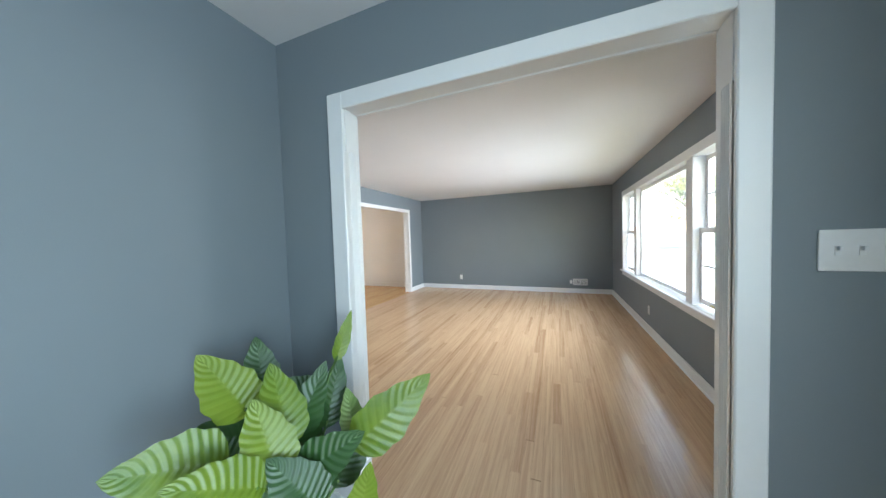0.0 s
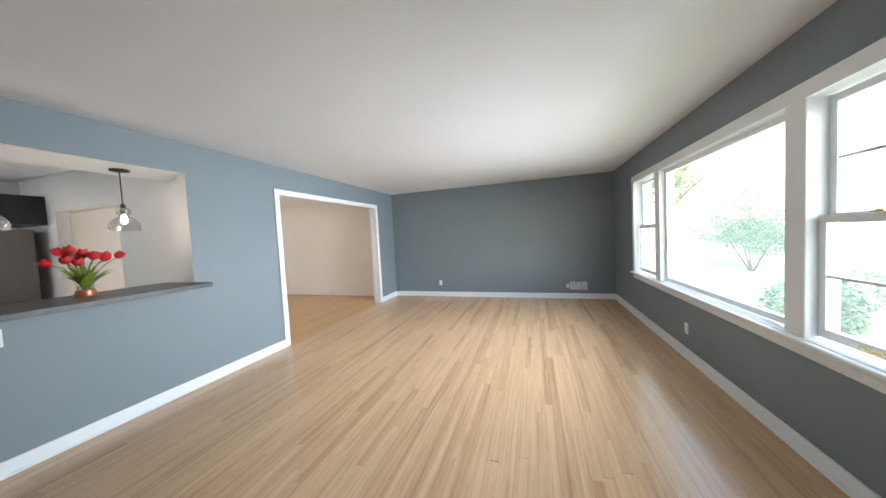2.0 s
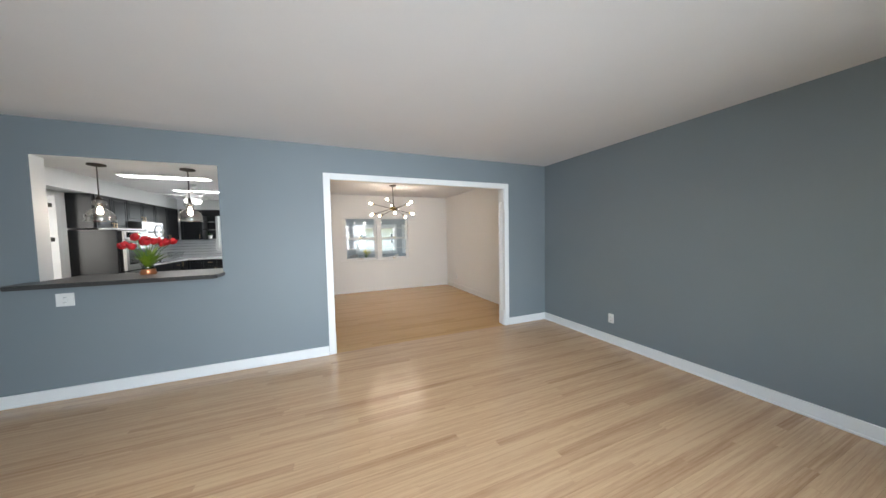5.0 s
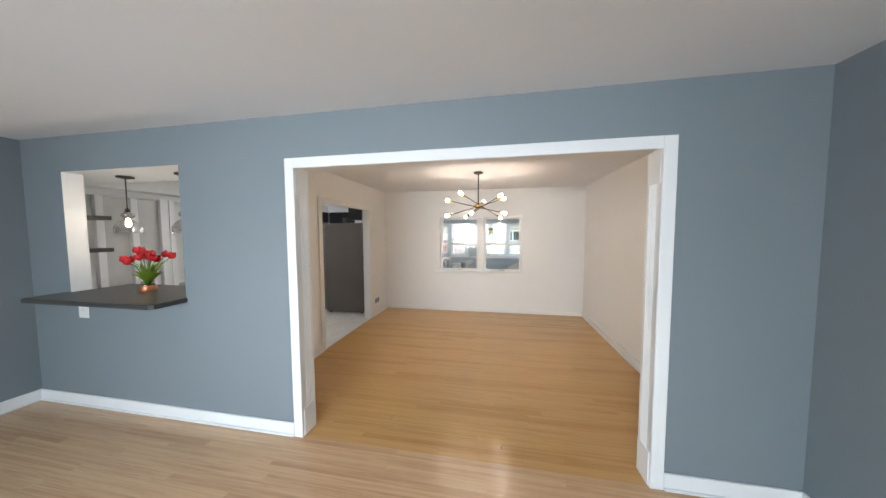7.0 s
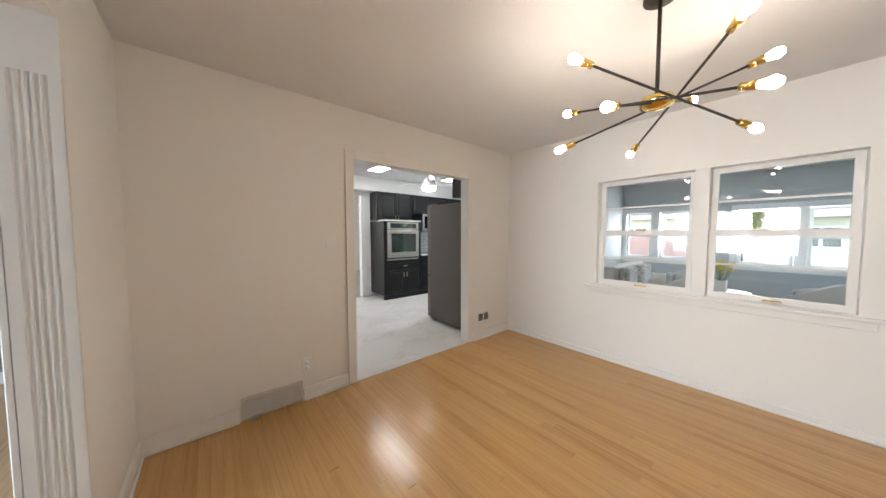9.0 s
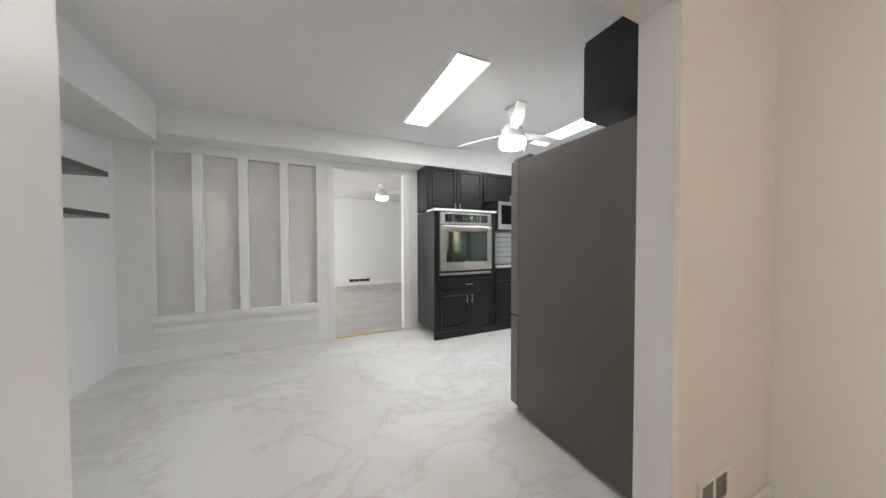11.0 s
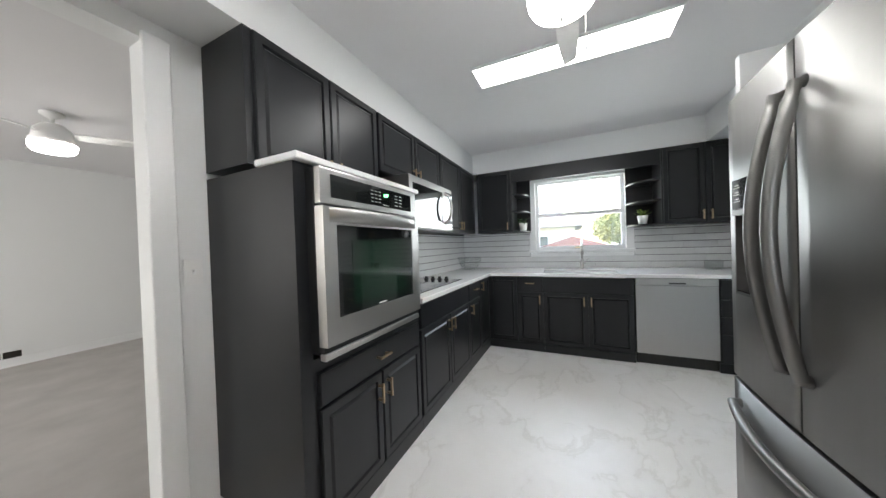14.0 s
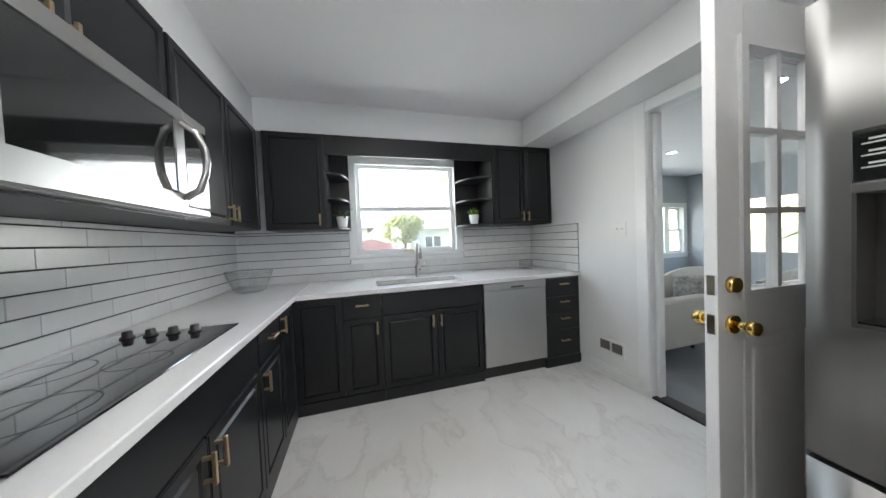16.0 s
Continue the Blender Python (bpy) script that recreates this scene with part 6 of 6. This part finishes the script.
def tree(x, y, h, r, mat, count, label, seed):
    rng = random.Random(seed)
    t = thing("tree", pose(x, y, -0.45), label, "tree")
    bm = bm_new()
    rod(bm, (0, 0, 0), (0.1, 0.05, h * 0.5), 0.035 * h, 0.022 * h, 10)
    for k in range(9):
        a = math.tau * k / 9 + rng.uniform(-0.3, 0.3)
        z = h * rng.uniform(0.35, 0.55)
        p1 = (0.1 + r * 0.4 * math.cos(a), r * 0.4 * math.sin(a), z + h * 0.18)
        p2 = (0.1 + r * 0.85 * math.cos(a), r * 0.85 * math.sin(a), z + h * rng.uniform(0.25, 0.42))
        rod(bm, (0.1, 0.05, z), p1, 0.012 * h, 0.008 * h, 7)
        rod(bm, p1, p2, 0.008 * h, 0.002 * h, 6)
    part("trunk", bm, M_BARK, t)
    bm = bm_new()
    clumps(bm, (0, 0, h * 0.68), r, count * 4, 0.085 + 0.005 * h, rng)
    part("crown", bm, mat, t)


def bush(x, y, r, count, label, seed):
    b = thing("bush", pose(x, y, -0.45), label, "bush")
    rng = random.Random(seed)
    bm = bm_new()
    clumps(bm, (0, 0, r * 0.85), r, count * 3, 0.04, rng)
    part("crown", bm, M_EVERGREEN, b)
    bm = bm_new()
    for k in range(5):
        a = math.tau * k / 5
        rod(bm, (0.05 * math.cos(a), 0.05 * math.sin(a), 0), (0.5 * r * math.cos(a), 0.5 * r * math.sin(a), r), 0.03, 0.01, 6)
    part("trunk", bm, M_BARK, b)


bush(10.5, 10.0, 1.7, 3400, "rounded blue-green evergreen bush on the front lawn", 1)
bush(7.3, 3.0, 0.75, 1400, "small upright evergreen bush by the house", 2)
bush(16.0, 22.0, 1.0, 900, "clipped evergreen bush near the street", 3)
bush(9.5, -5.5, 1.0, 1200, "rounded evergreen bush beside the drive", 9)
tree(14.5, 27.0, 9, 3.6, M_CROWN, 1500, "autumn tree with thinning olive leaves", 4)
tree(31.0, 20.0, 10, 4.0, M_CROWN, 1300, "autumn tree across the street", 5)
tree(33.0, -2.0, 11, 4.5, M_CROWN, 1300, "autumn tree across the street", 6)
tree(-24.0, 0.1, 4.4, 2.1, M_CROWN, 1600, "yellow autumn tree behind the houses", 7)
tree(-20.0, 7.0, 7.0, 2.8, M_CROWN, 1300, "yellow autumn tree in the back garden", 8)


def house(x, y, w, d, h, turn, wallmat, label, chimney=True):
    hs = thing("house", pose(x, y, -0.45, 0, 0, turn), label, "house")
    part("wall", box(bm_new(), -w / 2, w / 2, -d / 2, d / 2, 0, h), wallmat, hs)
    bm = bm_new()
    o, r = 0.5, 0.30 * d
    v = [bm.verts.new(c) for c in ((-w / 2 - o, -d / 2 - o, h), (w / 2 + o, -d / 2 - o, h), (w / 2 + o, d / 2 + o, h), (-w / 2 - o, d / 2 + o, h), (-w / 2 + d * 0.3, 0, h + r), (w / 2 - d * 0.3, 0, h + r))]
    for f in ((0, 1, 5, 4), (1, 2, 5), (2, 3, 4, 5), (3, 0, 4), (3, 2, 1, 0)):
        bm.faces.new([v[i] for i in f])
    part("roof", bm, M_ROOF, hs)
    if chimney:
        part("chimney", box(bm_new(), w * 0.2, w * 0.2 + 0.7, -0.3, 0.3, h + 0.2, h + r + 0.7), M_BRICK, hs)
    for k in range(3):
        xx = -w / 2 + w * (k + 0.5) / 3
        wd = part("window", box(bm_new(), xx - 0.75, xx + 0.75, -d / 2 - 0.06, -d / 2 + 0.02, 0.95, 2.2), M_TRIM, hs)
        for s in (-1, 1):
            part("pane", box(bm_new(), xx + s * 0.37 - 0.3, xx + s * 0.37 + 0.3, -d / 2 - 0.075, -d / 2 - 0.061, 1.05, 2.1), M_BGLASS, wd)


house(42, 14, 16, 9, 2.9, -90, M_SIDING, "low pale house with a hipped roof across the street")
house(42, -12, 15, 9, 2.9, -90, M_BRICK, "low brick house with a hipped roof across the street")
house(42, 40, 15, 9, 2.9, -90, M_SIDING, "low pale house further along the street")
house(-27, -9.5, 14, 8, 2.7, 90, M_SIDING, "low pale neighbour house with a grey roof", False)
house(-31, 7.0, 12, 8, 2.7, 90, M_SIDING, "low pale neighbour house behind a yellow tree", False)
M_REDBOARD = material("red_board", (0.30, 0.115, 0.10), 0.7, scale=3)
ga = thing("garage", pose(-17.5, -2.6, -0.45, 0, 0, 90), "small red garage with a shallow red roof", "garage")
part("wall", box(bm_new(), -1.9, 1.9, -2.6, 2.6, 0, 1.25), M_REDBOARD, ga)
bm = bm_new()
v = [bm.verts.new(c) for c in ((-2.1, -2.8, 1.25), (2.1, -2.8, 1.25), (2.1, 2.8, 1.25), (-2.1, 2.8, 1.25), (0, -2.8, 1.9), (0, 2.8, 1.9))]
for f in ((0, 1, 4), (1, 2, 5, 4), (2, 3, 5), (3, 0, 4, 5), (3, 2, 1, 0)):
    bm.faces.new([v[i] for i in f])
part("roof", bm, M_REDBOARD, ga)
slab("trim_sunroom_eave", -8.9, -6.955, -1.65, -1.035, 2.33, 2.45, M_SIDING, "white overhanging eave of the sunroom roof", "eave")
for k, (z, s) in enumerate(((5.4, 0.5), (4.8, 0.7), (4.3, 0.6))):
    bm = bm_new()
    path_rod(bm, [(-15, -30 + 5 * i, z - s * math.sin(math.pi * i / 12)) for i in range(13)], 0.018, 5)
    solo("overhead_cable", bm, M_PLASTIC, "black overhead cable sagging between poles", "cable", group="overhead cables")
for y in (-30, 30):
    bm = bm_new()
    rod(bm, (-15, y, -0.45), (-15, y, 6.2), 0.14, 0.10)
    solo("utility_pole", bm, M_BARK, "tall wooden utility pole", "pole", group="utility poles")

# ---- backsplash tiles ----
tile_meshes = {}


def tile(parent, w, h, m):
    key = (round(w, 3), round(h, 3))
    if key not in tile_meshes:
        bm = bm_new()
        box(bm, 0, w, -0.009, 0, 0, h)
        es = [e for e in bm.edges if all(v.co.y < -0.005 for v in e.verts)]
        bmesh.ops.bevel(bm, geom=es, offset=0.0015, segments=1, affect="EDGES")
        tile_meshes[key] = mesh_of("tile", bm, M_TILE)
    ob = new("tile", tile_meshes[key])
    ob.parent = parent
    ob.matrix_local = m


def tiled(parent, m, u0, u1, z0, z1, skip=()):
    """Rows of long tiles on a wall; local x along the wall, front towards -y."""
    rh, tw, gh, gv = 0.0785, 0.302, 0.0058, 0.0012
    z, row = z0, 0
    while z < z1 - 0.012:
        h = min(rh, z1 - z) - gh
        u = u0 - (0, 0.1, 0.2)[row % 3]
        while u < u1 - 0.004:
            for a, b in pieces(max(u, u0), min(u + tw, u1), z, z + h, skip):
                if b - a > 0.012:
                    tile(parent, b - a - gv, h, m @ pose(a, -0.004, z))
            u += tw
        z += rh
        row += 1


def pieces(a, b, z0, z1, skip):
    for s0, s1, t0, t1 in skip:
        if t0 < z1 - 0.01 and z0 + 0.01 < t1 and s0 < b and a < s1:
            return [(a, s0)] * (a < s0) + [(s1, b)] * (b > s1)
    return [(a, b)]


def backing(name, m, u0, u1, z0, z1):
    ob = solo(name, box(bm_new(), u0, u1, -0.004, -0.0005, z0, z1), M_GROUT, "white tile backsplash with thin dark grout lines", "backsplash", "structure", m=m)
    return ob


mS = pose(-4.292, KS, 0, 0, 0, 180)
bs = backing("backsplash_south", mS, 0, 2.503, TOP + 0.001, 1.80)
tiled(bs, Matrix(), 0.0, 2.503, TOP + 0.002, 1.399)
mW = pose(KW, KS, 0, 0, 0, 90)
bw = backing("backsplash_west", mW, 0.005, 3.155, TOP + 0.001, 1.10)
tiled(bw, Matrix(), 0.010, 3.15, TOP + 0.002, 1.399, skip=((1.005, 2.255, 1.095, 1.5),))
for i, (a, b) in enumerate(((0.005, 1.005), (2.255, 3.155))):
    backing("backsplash_west_side_%s" % ("left", "right")[i], mW, a, b, 1.101, 1.398)
mN = pose(KW, KN, 0)
bn = backing("backsplash_north", mN, 0.005, 0.79, TOP + 0.001, 1.372)
tiled(bn, Matrix(), 0.012, 0.79, TOP + 0.002, 1.372)

# ---- oak strip floor ----
board_meshes = {}


def board_mesh(n, mat):
    key = (round(n, 2), mat.name)
    if key not in board_meshes:
        bm = bm_new()
        box(bm, 0, 0.0566, 0, key[0] - 0.0008, -0.02, 0)
        board_meshes[key] = mesh_of("board", bm, mat)
    return board_meshes[key]


def lay(parent, x0, x1, y0, y1, near, seed, mat):
    """Strips along y; boards between near[0] and near[1] in x stand alone, the rest in one mesh."""
    rng = random.Random(seed)
    verts, faces = [], []
    x = x0
    singles = 0
    while x < x1 - 0.005:
        w = min(0.057, x1 - x)
        y = y0 - rng.uniform(0, 0.9)
        while y < y1 - 0.001:
            n = rng.choice((0.6, 0.9, 1.2, 1.5, 1.8, 2.1, 2.4))
            a, b = max(y, y0), min(y + n, y1)
            y += n
            if b - a < 0.05:
                continue
            if near[0] < x < near[1] and w > 0.0565 and singles < 300:
                ob = new("board", board_mesh(b - a, mat))
                ob.parent = parent
                ob.location = (x, a, 0)
                singles += 1
                continue
            k = len(verts)
            e = 0.00005
            xa, xb, ya, yb = x, x + w - 0.0004, a, b - 0.0008
            verts.extend([(xa, ya, -0.02), (xb, ya, -0.02), (xb, yb, -0.02), (xa, yb, -0.02),
                          (xa, ya, -e), (xb, ya, -e), (xb, yb, -e), (xa, yb, -e),
                          (xa + e, ya + e, 0), (xb - e, ya + e, 0), (xb - e, yb - e, 0), (xa + e, yb - e, 0)])
            for q in ((0, 4), (4, 8)):
                for i in range(4):
                    j = (i + 1) % 4
                    faces.append((k + q[0] + i, k + q[0] + j, k + q[1] + j, k + q[1] + i))
            faces.append((k + 8, k + 9, k + 10, k + 11))
        x += 0.057
    me = bpy.data.meshes.new("boards")
    me.from_pydata(verts, [], faces)
    me.materials.append(mat)
    ob = new("boards", me)
    ob.parent = parent
    tagged(ob, kind="stuff")


lay(bpy.data.objects["floor_living"], -0.178, 4.56, -3.02, 3.105, (1.3, 3.8), 3, M_OAK)
lay(bpy.data.objects["floor_dining"], -3.90, -0.178, -0.905, 2.985, (-2.6, -0.3), 6, M_OAK_GOLD)
